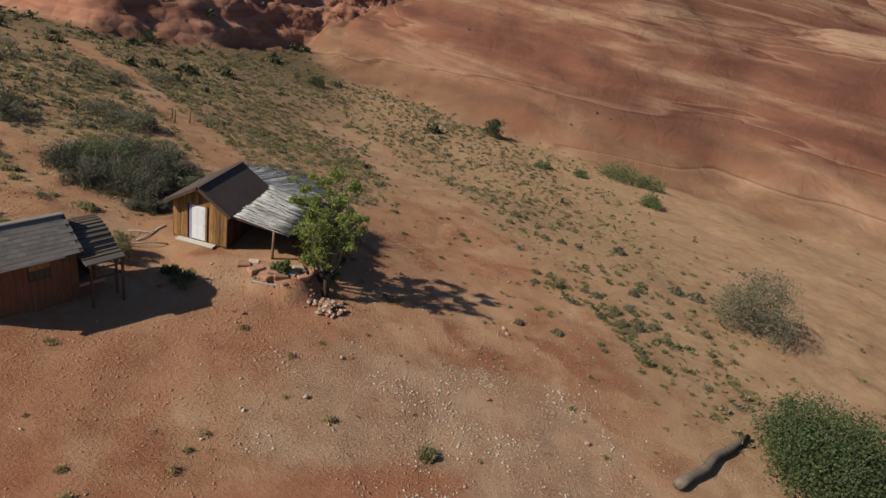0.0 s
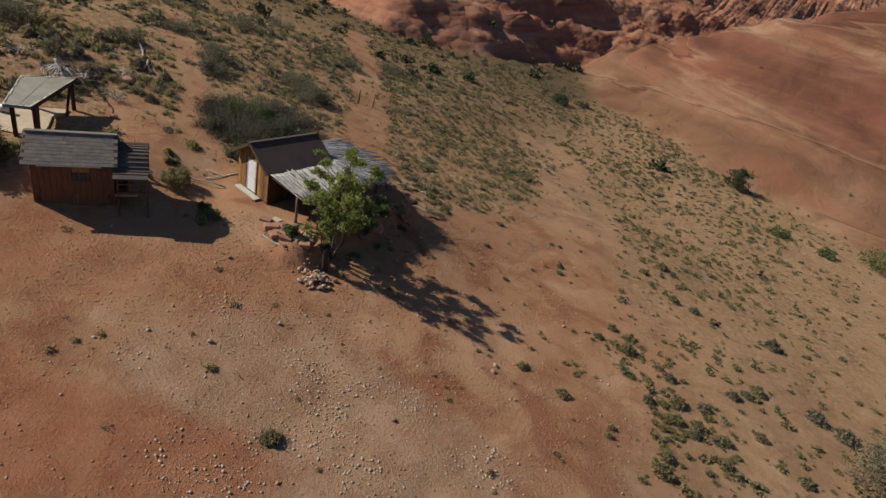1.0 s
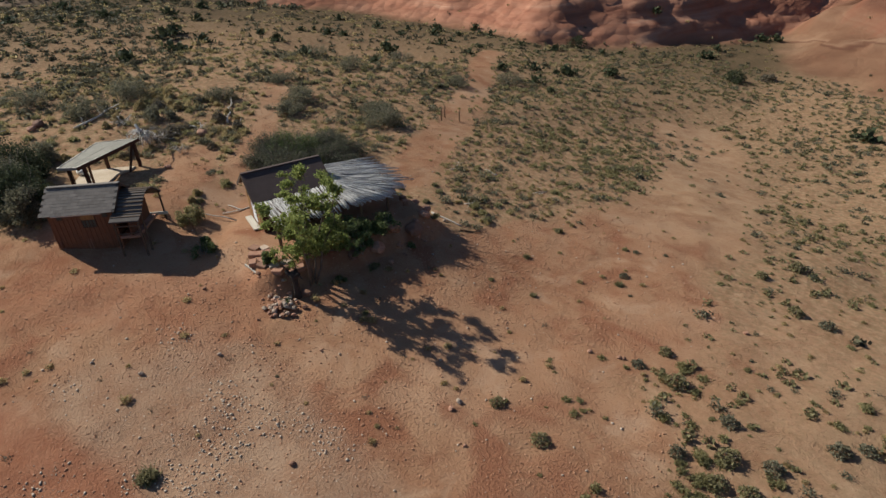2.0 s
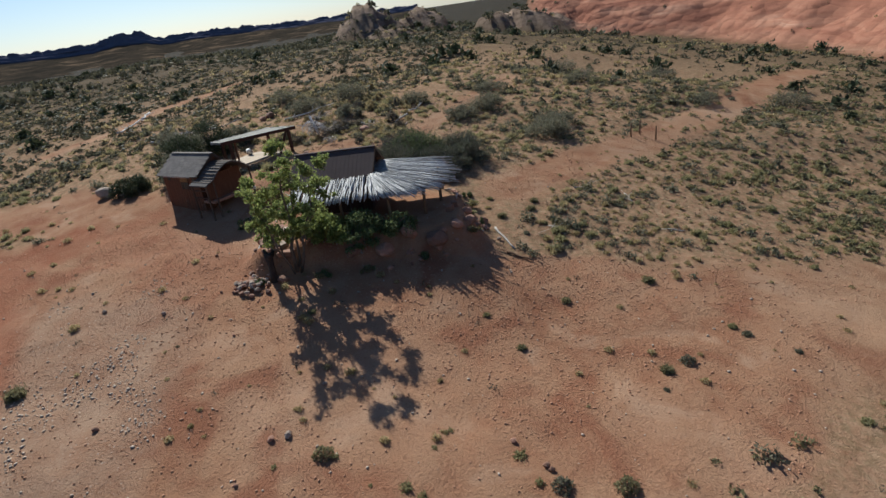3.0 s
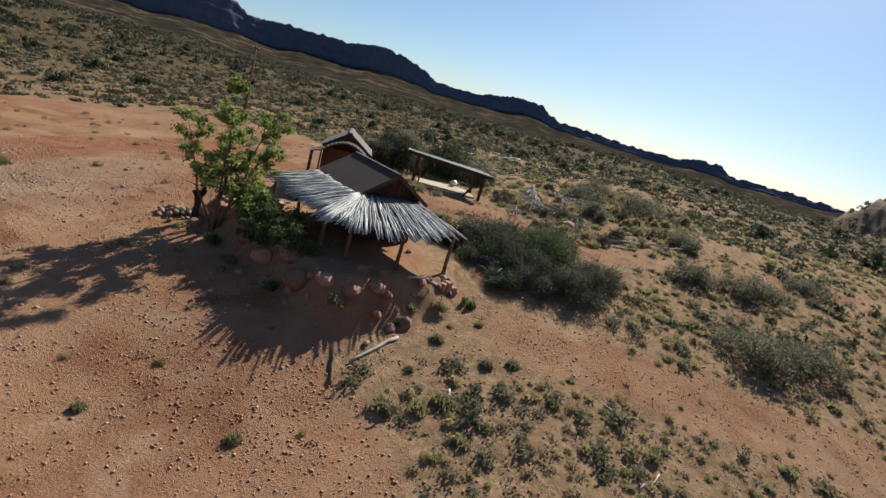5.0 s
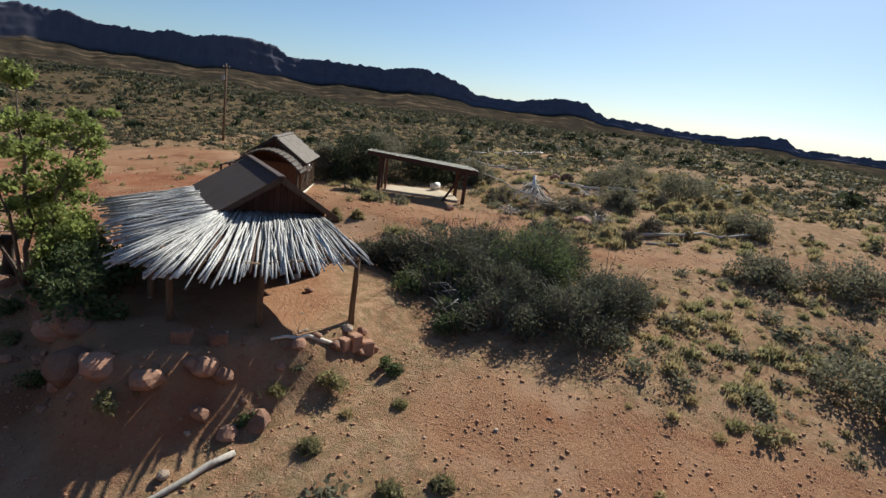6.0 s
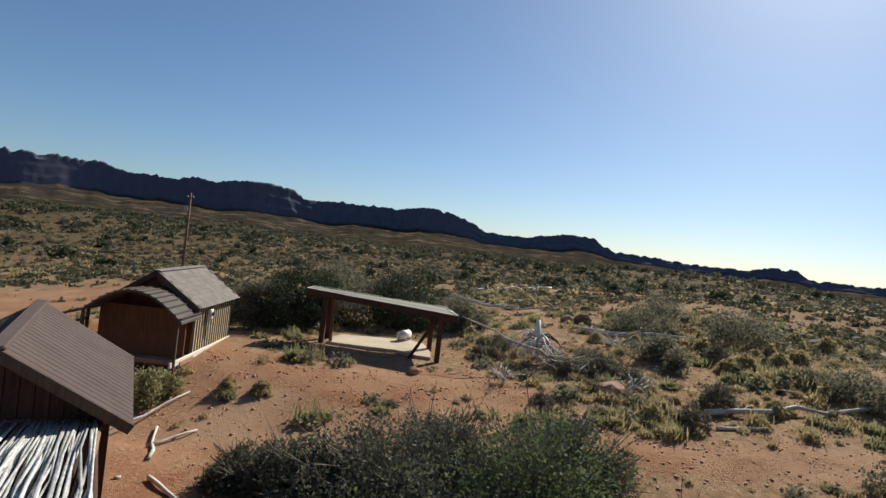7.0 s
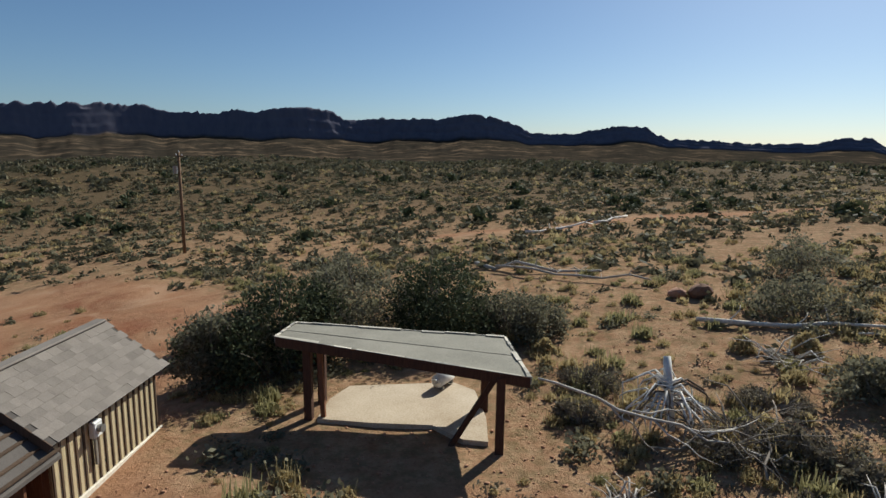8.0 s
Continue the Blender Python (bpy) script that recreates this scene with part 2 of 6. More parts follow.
M_GROUND = ground_material()
M_MESA = mesa_material()
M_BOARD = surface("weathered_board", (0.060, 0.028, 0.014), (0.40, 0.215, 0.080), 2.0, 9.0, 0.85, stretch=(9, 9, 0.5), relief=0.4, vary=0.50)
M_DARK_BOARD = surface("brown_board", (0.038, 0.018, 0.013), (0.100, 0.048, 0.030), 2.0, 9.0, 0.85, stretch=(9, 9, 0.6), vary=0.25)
M_RED_BOARD = surface("red_stained_board", (0.095, 0.038, 0.022), (0.245, 0.108, 0.055), 2.0, 9.0, 0.85, stretch=(9, 9, 0.6), vary=0.2)
M_PALE_BOARD = surface("cream_board", (0.36, 0.27, 0.15), (0.62, 0.52, 0.33), 2.0, 9.0, 0.8, stretch=(9, 9, 0.6), vary=0.10)
M_BATTEN = surface("dark_batten", (0.055, 0.035, 0.024), (0.12, 0.078, 0.052), 2.0, 9.0, 0.85, stretch=(9, 9, 0.6), vary=0.2)
M_ROOF_FELT = surface("brown_roofing_felt", (0.068, 0.046, 0.041), (0.112, 0.080, 0.071), 1.2, 60.0, 0.95, relief=0.25, depth=0.006, vary=0.0)
M_SHINGLE = surface("grey_shingle", (0.140, 0.118, 0.104), (0.240, 0.208, 0.180), 1.5, 60.0, 0.95, relief=0.3, depth=0.006, vary=0.13)
M_DARK_SHINGLE = surface("dark_shingle", (0.062, 0.053, 0.048), (0.118, 0.102, 0.092), 1.5, 60.0, 0.95, vary=0.20)
M_POLE_WOOD = surface("bleached_pole", (0.24, 0.225, 0.21), (0.64, 0.615, 0.585), 3.0, 12.0, 0.5, stretch=(1, 1, 1), relief=0.4, depth=0.008, vary=0.32)
M_POST = surface("post_wood", (0.11, 0.062, 0.035), (0.27, 0.165, 0.095), 2.0, 12.0, 0.85, stretch=(6, 6, 0.7), vary=0.2)
M_DEADWOOD = surface("bleached_deadwood", (0.30, 0.255, 0.21), (0.66, 0.60, 0.53), 2.5, 14.0, 0.8, vary=0.25)
M_BARK = surface("tree_bark", (0.075, 0.055, 0.042), (0.20, 0.155, 0.12), 3.0, 18.0, 0.9, relief=0.6, depth=0.02, vary=0.1)
M_CHAR = surface("charred_stump_wood", (0.018, 0.014, 0.012), (0.075, 0.055, 0.045), 3.0, 18.0, 0.9, relief=0.6, depth=0.02)
M_WHITE = surface("white_door_paint", (0.70, 0.70, 0.72), (0.84, 0.84, 0.84), 2.0, 30.0, 0.5, relief=0.05, vary=0.0)
M_BLUE_TRIM = surface("faded_lilac_paint", (0.28, 0.25, 0.38), (0.42, 0.38, 0.52), 2.0, 30.0, 0.6, vary=0.0)
M_PLANK = surface("bleached_plank", (0.40, 0.35, 0.28), (0.70, 0.64, 0.54), 2.0, 10.0, 0.8, stretch=(0.6, 9, 9))
M_CONCRETE = surface("dusty_concrete", (0.34, 0.25, 0.165), (0.60, 0.50, 0.385), 0.8, 25.0, 0.9, relief=0.15, vary=0.0)
M_ROLL_ROOF = surface("worn_grey_roofing", (0.150, 0.138, 0.112), (0.31, 0.285, 0.235), 0.9, 30.0, 0.85, relief=0.25, vary=0.0)
M_FASCIA = surface("peeling_fascia", (0.12, 0.105, 0.085), (0.42, 0.39, 0.34), 2.0, 14.0, 0.8)
M_CLOD = surface("sand_clod", (0.28, 0.130, 0.074), (0.44, 0.245, 0.150), 2.0, 22.0, 0.95, vary=0.0)
M_STONE = surface("red_sandstone", (0.20, 0.095, 0.062), (0.40, 0.225, 0.15), 2.0, 22.0, 0.9, relief=0.5, depth=0.02, vary=0.35)
M_PEBBLE = surface("pale_pebble", (0.28, 0.20, 0.14), (0.52, 0.42, 0.33), 2.0, 22.0, 0.9, vary=0.0)
M_PALE_STONE = surface("pale_sandstone", (0.30, 0.215, 0.155), (0.52, 0.40, 0.31), 2.0, 22.0, 0.9, relief=0.5, depth=0.02, vary=0.3)
M_METAL = surface("dull_metal", (0.22, 0.21, 0.20), (0.42, 0.41, 0.39), 3.0, 30.0, 0.45, metal=0.7)
M_TANK = surface("white_tank_paint", (0.60, 0.58, 0.55), (0.78, 0.76, 0.72), 2.0, 20.0, 0.5, vary=0.0)
M_GLASS_DARK = surface("dusty_window_pane", (0.035, 0.040, 0.035), (0.085, 0.095, 0.080), 2.0, 20.0, 0.25, vary=0.1)
M_LEAF = leafage("cottonwood_leaf", (0.135, 0.170, 0.048), (0.36, 0.39, 0.130), 0.5)
M_SAGE = leafage("sage_leaf", (0.100, 0.096, 0.062), (0.262, 0.240, 0.162), 0.40)
M_GREENBUSH = leafage("green_bush_leaf", (0.068, 0.092, 0.036), (0.180, 0.215, 0.092), 0.32)
M_BROADBUSH = leafage("dark_broad_leaf", (0.045, 0.062, 0.026), (0.115, 0.145, 0.066), 0.3)
M_DARKSAGE = leafage("dark_sage_leaf", (0.066, 0.070, 0.045), (0.178, 0.176, 0.116), 0.3)
M_JUNIPER = leafage("juniper_leaf", (0.036, 0.046, 0.024), (0.095, 0.108, 0.056), 0.2)
M_BLEACH = surface("sun_bleached_wood", (0.52, 0.48, 0.43), (0.82, 0.78, 0.72), 2.5, 14.0, 0.8, vary=0.12)
M_TWIG = surface("grey_twig", (0.12, 0.10, 0.08), (0.28, 0.235, 0.19), 3.0, 18.0, 0.9, vary=0.15)
M_OLIVE = leafage("olive_tuft_leaf", (0.135, 0.124, 0.060), (0.335, 0.292, 0.158), 0.42)
M_PLATEAU = leafage("plateau_brush_leaf", (0.062, 0.058, 0.036), (0.185, 0.168, 0.105), 0.25)
M_TUFT = leafage("green_tuft_leaf", (0.165, 0.152, 0.068), (0.395, 0.348, 0.180), 0.52)
M_STRAW = leafage("dry_grass_blade", (0.26, 0.20, 0.095), (0.50, 0.40, 0.215), 0.48)
M_GREY_BRUSH = leafage("grey_brush_twig", (0.095, 0.080, 0.058), (0.225, 0.190, 0.135), 0.25)


# ---- builders ----
def thing(name, place, turn=0.0, label="", category="", group="", kind=""):
    ob = new(name)
    ob.empty_display_size = 0.2
    ob.matrix_basis = pose(*place, 0, 0, turn)
    return tagged(ob, label, category, group, kind)


def part(name, bm, material, parent=None, label="", smooth=False):
    me = bpy.data.meshes.new(name)
    bm.normal_update()
    bm.to_mesh(me)
    bm.free()
    me.materials.append(material)
    if smooth:
        me.polygons.foreach_set("use_smooth", [True] * len(me.polygons))
    ob = new(name, me)
    ob.parent = parent
    return tagged(ob, label)


def shared(name, me, parent, m):
    ob = new(name, me)
    ob.parent = parent
    ob.matrix_basis = m
    return ob


def box(bm, x0, x1, y0, y1, z0, z1, m=None, worn=0.0):
    """A box between the given planes, turned by m; worn: the width of its broken edges."""
    got = bmesh.ops.create_cube(bm, size=1.0)
    mm = Matrix.Translation(((x0 + x1) / 2, (y0 + y1) / 2, (z0 + z1) / 2)) @ Matrix.Diagonal((x1 - x0, y1 - y0, z1 - z0, 1))
    bmesh.ops.transform(bm, matrix=(m or Matrix()) @ mm, verts=got["verts"])
    if worn:
        edges = list({e for v in got["verts"] for e in v.link_edges})
        bmesh.ops.bevel(bm, geom=edges, offset=worn, segments=1, affect="EDGES")


def box_bm(*args, **kw):
    bm = bmesh.new()
    box(bm, *args, **kw)
    return bm


def prism(bm, outline, y0, y1):
    """Extrudes an outline in x and z from y0 to y1."""
    front = [bm.verts.new((x, y0, z)) for x, z in outline]
    back = [bm.verts.new((x, y1, z)) for x, z in outline]
    bm.faces.new(front)
    bm.faces.new(back[::-1])
    n = len(outline)
    for i in range(n):
        bm.faces.new((front[i], back[i], back[(i + 1) % n], front[(i + 1) % n]))
    bmesh.ops.recalc_face_normals(bm, faces=bm.faces)


def limb(bm, points, radii, sides=7):
    """A tapered round limb along points."""
    rings = []
    for i, p in enumerate(points):
        p = Vector(p)
        a, b = Vector(points[max(i - 1, 0)]), Vector(points[min(i + 1, len(points) - 1)])
        d = (b - a).normalized()
        s = d.cross(Vector((0.31, 0.22, 0.93))).normalized()
        u = d.cross(s)
        rings.append([bm.verts.new(p + (s * math.cos(k * math.tau / sides) + u * math.sin(k * math.tau / sides)) * radii[i]) for k in range(sides)])
    for a, b in zip(rings, rings[1:]):
        for k in range(sides):
            bm.faces.new((a[k], a[(k + 1) % sides], b[(k + 1) % sides], b[k]))
    bm.faces.new(rings[0][::-1])
    bm.faces.new(rings[-1])


def crooked(a, b, bend, n, rng):
    """Points from a to b along a slightly bent line."""
    a, b = np.array(a, float), np.array(b, float)
    out = []
    for i in range(n + 1):
        s = i / n
        out.append(tuple(a + (b - a) * s + (rng.normal(0, bend, 3) if 0 < i < n else 0)))
    return out


def mesh_np(name, verts, faces):
    """A mesh from arrays: verts n x 3, faces m x 3 or m x 4."""
    me = bpy.data.meshes.new(name)
    k = faces.shape[1]
    me.vertices.add(len(verts))
    me.vertices.foreach_set("co", np.ascontiguousarray(verts, np.float32).ravel())
    me.loops.add(faces.size)
    me.loops.foreach_set("vertex_index", np.ascontiguousarray(faces, np.int32).ravel())
    me.polygons.add(len(faces))
    me.polygons.foreach_set("loop_start", np.arange(0, faces.size, k, dtype=np.int32))
    me.polygons.foreach_set("loop_total", np.full(len(faces), k, dtype=np.int32))
    me.update(calc_edges=True)
    return me


def leaves(centres, size, rng, flat=0.5, long=1.5):
    """Small four-cornered leaves at the given places; size may be an array."""
    n = len(centres)
    a = rng.normal(size=(n, 3))
    a /= np.linalg.norm(a, axis=1)[:, None]
    b = np.cross(a, rng.normal(size=(n, 3)))
    b /= np.linalg.norm(b, axis=1)[:, None]
    s = (np.full(n, size) if np.isscalar(size) else size)[:, None] * rng.uniform(0.6, 1.3, (n, 1))
    a, b = a * s * 0.5 * long, b * s * 0.5
    v = np.stack([centres - a, centres + b * 0.9, centres + a, centres - b], 1).reshape(-1, 3)
    return v, np.arange(4 * n).reshape(-1, 4)


def blades(base, height, rng, spread=0.6, width=0.03):
    """Upright narrow blades that lean outwards, from the given feet."""
    n = len(base)
    ang = rng.uniform(0, math.tau, n)
    lean = rng.uniform(0.05, spread, n)
    out = np.stack([np.cos(ang) * lean, np.sin(ang) * lean, np.ones(n)], 1)
    out /= np.linalg.norm(out, axis=1)[:, None]
    side = np.stack([-np.sin(ang), np.cos(ang), np.zeros(n)], 1) * width
    h = (height * rng.uniform(0.6, 1.2, n))[:, None]
    tip = base + out * h
    v = np.stack([base - side, base + side, tip + side * 0.25, tip - side * 0.25], 1).reshape(-1, 3)
    return v, np.arange(4 * n).reshape(-1, 4)


# ---- the lie of the land ----
def smooth(a, b, x):
    t = np.clip((x - a) / (b - a), 0.0, 1.0)
    return t * t * (3 - 2 * t)


def lattice(x, y, seed):
    """Value noise from -1 to 1 on a unit lattice."""
    xi, yi = np.floor(x), np.floor(y)
    fx, fy = x - xi, y - yi
    fx, fy = fx * fx * (3 - 2 * fx), fy * fy * (3 - 2 * fy)

    def h(i, j):
        v = np.sin(i * 127.1 + j * 311.7 + seed * 74.7) * 43758.5453
        return (v - np.floor(v)) * 2 - 1

    top = h(xi, yi) * (1 - fx) + h(xi + 1, yi) * fx
    low = h(xi, yi + 1) * (1 - fx) + h(xi + 1, yi + 1) * fx
    return top * (1 - fy) + low * fy


def fbm(x, y, seed, octaves=4):
    total, amp = 0.0, 1.0
    for k in range(octaves):
        total = total + amp * lattice(x * 2 ** k, y * 2 ** k, seed + k)
        amp *= 0.5
    return total


def hillside(x, y):
    """The broad fall of the ground, before rock and small relief."""
    u, v = np.tanh(x / 45), np.tanh(y / 60)
    z = (-0.17 - 4.68 * u - 1.01 * v - 1.42 * u * u + 0.56 * u * v - 7.45 * v * v
         - 1.23 * u ** 3 + 0.23 * u * u * v + 2.28 * u * v * v - 3.21 * v ** 3)
    z = z - 3.06 * np.exp(-((x - 6) ** 2 + (y - 46) ** 2) / 900)
    z = z - 0.75 * np.exp(-((x - 13) ** 2 + (y - 8) ** 2) / 90) + 0.5 * np.exp(-((x - 7) ** 2 + (y - 5.5) ** 2) / 14)
    dx, dy = np.maximum(np.abs(x - 1.1) - 4.3, 0), np.maximum(np.abs(y - 1.5) - 5.0 + 0.75 * np.clip(0.2 - x, 0, 3), 0)
    w = 1 - smooth(0, 1.4, np.hypot(dx, dy) + 0.25 * fbm(x / 1.3, y / 1.3, 15, 2))
    z = z * (1 - w)
    w = np.exp(-(((x + 9) / np.where(x > -9, 5.2, 8)) ** 2 + ((y + 7.5) / 6) ** 2) ** 2)
    return z * (1 - w) + 1.05 * w


def bearing(x, y):
    return np.degrees(np.arctan2(-x, y))


def cliff_step(x, y):
    """How far a place lies inside the red cliff's foot, in metres, and how high the cliff may rise there."""
    az = bearing(x, y)
    foot = np.interp(az, [-60, -20, -10, -3, 3, 8, 14, 20, 33, 45, 54, 65, 75, 82], [420, 400, 330, 225, 176, 142, 114, 99, 86, 106, 125, 138, 152, 162])
    square = np.interp(az, [-10, 0, 11, 17, 22, 30, 40, 60, 70], [0.33, 0.40, 0.42, 0.60, 0.80, 0.85, 0.72, 0.75, 0.90])
    s = (np.hypot(x, y) - foot) * square + 1.6 * fbm(x / 22, y / 22, 3, 2) + 1.0 * fbm(x / 5, y / 5, 4, 3)
    reach = smooth(77, 72, az) * smooth(-75, -45, az)
    return s, reach


HIGH_RIDGE = ((-6, 107, -10.8), (-0.8, 120, -4.4), (14, 138, 3.4), (31, 135, 11.6), (41, 143, 15.5), (61, 166, 32), (130, 200, 40))
NEAR_RIDGE = ((58, 142, -11), (69, 150, -6.5), (81, 151, 1.9), (93, 147, 10.3), (105, 140, 16.7), (113, 134, 20), (170, 118, 26))


def whaleback(x, y, ridge, fall, round_):
    """A rounded ridge of bare rock along a line of crest points, falling away to both sides."""
    best = np.full_like(x, -99.0)
    for (ax, ay, az_), (bx, by, bz) in zip(ridge, ridge[1:]):
        dx, dy = bx - ax, by - ay
        t = np.clip(((x - ax) * dx + (y - ay) * dy) / (dx * dx + dy * dy), 0, 1)
        off = np.hypot(x - ax - t * dx, y - ay - t * dy)
        best = np.maximum(best, az_ + t * (bz - az_) - fall * (np.hypot(off, round_) - round_))
    return best


KNOBS = ((-137, -4, 11, 8.5), (-150, 12, 10, 6.5), (-143, 33, 9, 6.0), (-124, 3, 7, 2.5), (-138, 44, 9, 6.4))


def land(x, y):
    """Height of the ground sheet, and how much of it is cliff, smooth dome or pale rock."""
    z = hillside(x, y)
    far = np.hypot(x, y)
    z = z + 0.05 * fbm(x / 1.9, y / 1.9, 11, 2) + 0.012 * lattice(x / 0.75, y / 0.75, 21) * smooth(60, 35, far)
    z = z + smooth(14, 40, far) * 0.45 * fbm(x / 14, y / 14, 31, 3)
    az = np.degrees(np.arctan2(-x, y)) % 360
    side = smooth(96, 116, az) * smooth(235, 205, az)
    z = z + side * (4.6 + 1.5 * fbm(x / 60, y / 60, 41, 3)) * smooth(70, 180, far)
    low_plain = smooth(205, 380, far)
    z = z * (1 - low_plain) + (-9 + 2.0 * fbm(x / 160, y / 160, 51, 3)) * low_plain
    s, reach = cliff_step(x, y)
    ledge = lattice(x / 7, y / 7, 9) * 1.5
    rise = (2.2 * smooth(0, 5, s) + 5 * smooth(4 + ledge, 13 + ledge, s) + 7 * smooth(14 + ledge, 27 + ledge, s)
            + 12 * smooth(27, 52, s) + 20 * smooth(50, 110, s))
    rough = (1.5 * np.abs(fbm(x / 7, y / 7, 61, 4)) + 0.7 * np.abs(fbm(x / 2.5, y / 2.5, 63, 3))) * smooth(0, 6, s)
    cliff = smooth(-1.5, 3, s) * reach
    z = z + (rise + rough) * reach
    sway = 2.5 * fbm(x / 34, y / 34, 5, 2)
    crest = np.maximum(whaleback(x + sway, y, HIGH_RIDGE, 0.5, 9.0), whaleback(x, y + sway, NEAR_RIDGE, 0.42, 10.0))
    crest = np.maximum(crest, whaleback(x, y, ((150, 235, 40), (420, 235, 70)), 0.7, 30.0))
    proud = smooth(-1, 5, crest - z)
    fold = 1 - np.abs(fbm((x + 0.5 * y) / 75, (y - 0.4 * x) / 36, 87, 3))
    crest = crest + proud * (0.7 * fbm(x / 19, y / 30, 71, 4) + 3.0 * (fold - 0.62) + 0.5 * np.sin(crest_bed(x, y) * 1.7) + 0.55 * bench_step(x, y, crest))
    dome = smooth(-2.5, 1.0, crest - z + 1.5 * fbm(x / 9, y / 9, 75, 3))
    on = smooth(-0.5, 1.0, crest - z)
    z = np.maximum(z, crest)
    cliff = cliff * (1 - on)
    pale = np.zeros_like(z)
    for kx, ky, kr, kh in KNOBS:
        q = np.hypot(x - kx, y - ky) / (kr * (1 + 0.25 * fbm(x / 5, y / 5, 81, 3)))
        bumpy = kh * np.clip(1 - q ** 1.6, 0, 1) ** 0.8
        z = z + bumpy * (0.9 + 0.16 * fbm(x / 3, y / 3, 85, 4))
        pale = np.maximum(pale, smooth(1.1, 0.8, q))
    return z, cliff, dome, pale


def bench_step(x, y, z):
    """Flat treads and short risers along the beds."""
    u = z / 4.6 + 0.9 * fbm(x / 55, y / 40, 79, 4)
    f = u - np.floor(u)
    flat = smooth(0.42, 0.98, f)
    return 4.6 * (flat - f) * 1.05


def crest_bed(x, y):
    return y * 0.055 + x * 0.02 + 0.9 * fbm(x / 40, y / 40, 77, 3)


def height(x, y):
    return float(land(np.array([float(x)]), np.array([float(y)]))[0][0])


def band(x, y, points, width):
    """1 along a line of points, falling to 0 at its width."""
    best = np.full_like(x, 1e9)
    for (ax, ay), (bx, by) in zip(points, points[1:]):
        dx, dy = bx - ax, by - ay
        t = np.clip(((x - ax) * dx + (y - ay) * dy) / (dx * dx + dy * dy), 0, 1)
        best = np.minimum(best, np.hypot(x - ax - t * dx, y - ay - t * dy))
    return smooth(width, width * 0.5, best)


def bare(x, y):
    """1 where the ground is open sand: the yard, the lane to the north, the trails."""
    wob = 0.12 * fbm(x / 5, y / 5, 91, 3)
    yard = smooth(1.06, 0.92, ((x - 11.5) / 18.5) ** 2 + ((y + 8.5) / 18) ** 2 + wob)
    yard = np.maximum(yard, smooth(1.1, 0.9, ((x - 6) / 9) ** 2 + ((y + 24) / 15) ** 2 + wob))
    yard = np.maximum(yard, smooth(1.1, 0.85, ((x - 14) / 8) ** 2 + ((y - 11) / 8) ** 2 + wob))
    lane = band(x + 2 * wob, y, [(13, 8), (13, 24), (9, 36), (-2, 52)], 6.5)
    trail = band(x + wob * 3, y, [(-2, 10.5), (-7, 17), (-12, 24), (-19, 32), (-25.5, 39.5), (-34, 47.5), (-41, 56)], 2.6) * 0.95
    west = band(x + wob * 3, y, [(2, -3), (-4.4, -1.5), (-6, -3.4), (-10, -3.0), (-13, -1)], 2.5) * 0.9
    west = np.maximum(west, band(x + wob * 3, y, [(-4.4, -1), (-9, 0.5), (-20, 8.5), (-33, 16)], 1.5) * 0.85)
    south = band(x + wob * 4, y, [(-3, -13), (-8.5, -22), (-4, -34), (9, -36)], 5.0)
    wash = band(x + wob * 5, y, [(-30, -34), (-36, -28.5), (-46, -28), (-62, -20)], 2.2) * 0.9
    east = smooth(35, 41, x - 0.06 * y + 20 * wob) * smooth(-30, -10, y) * 0.93
    return np.clip(np.maximum.reduce([yard, lane, trail, west, south, east, wash]), 0, 1)


def gravelly(x, y):
    g = 0.8 * smooth(1.15, 0.55, ((x - 14.5) / 10) ** 2 + ((y + 11.5) / 6.5) ** 2 + 0.35 * fbm(x / 3.5, y / 3.5, 95, 4))
    return g * 0.9


# grid lines: close together in the yard, wider apart towards the horizon
def lines(lo, hi, step, reach):
    mid = list(np.arange(lo, hi + 1e-6, step))
    out, s, p = [], step, hi
    while p < reach:
        s *= 1.031
        p += s
        out.append(p)
    low, s, p = [], step, lo
    while p > -reach:
        s *= 1.031
        p -= s
        low.append(p)
    return np.array(low[::-1] + mid + out)


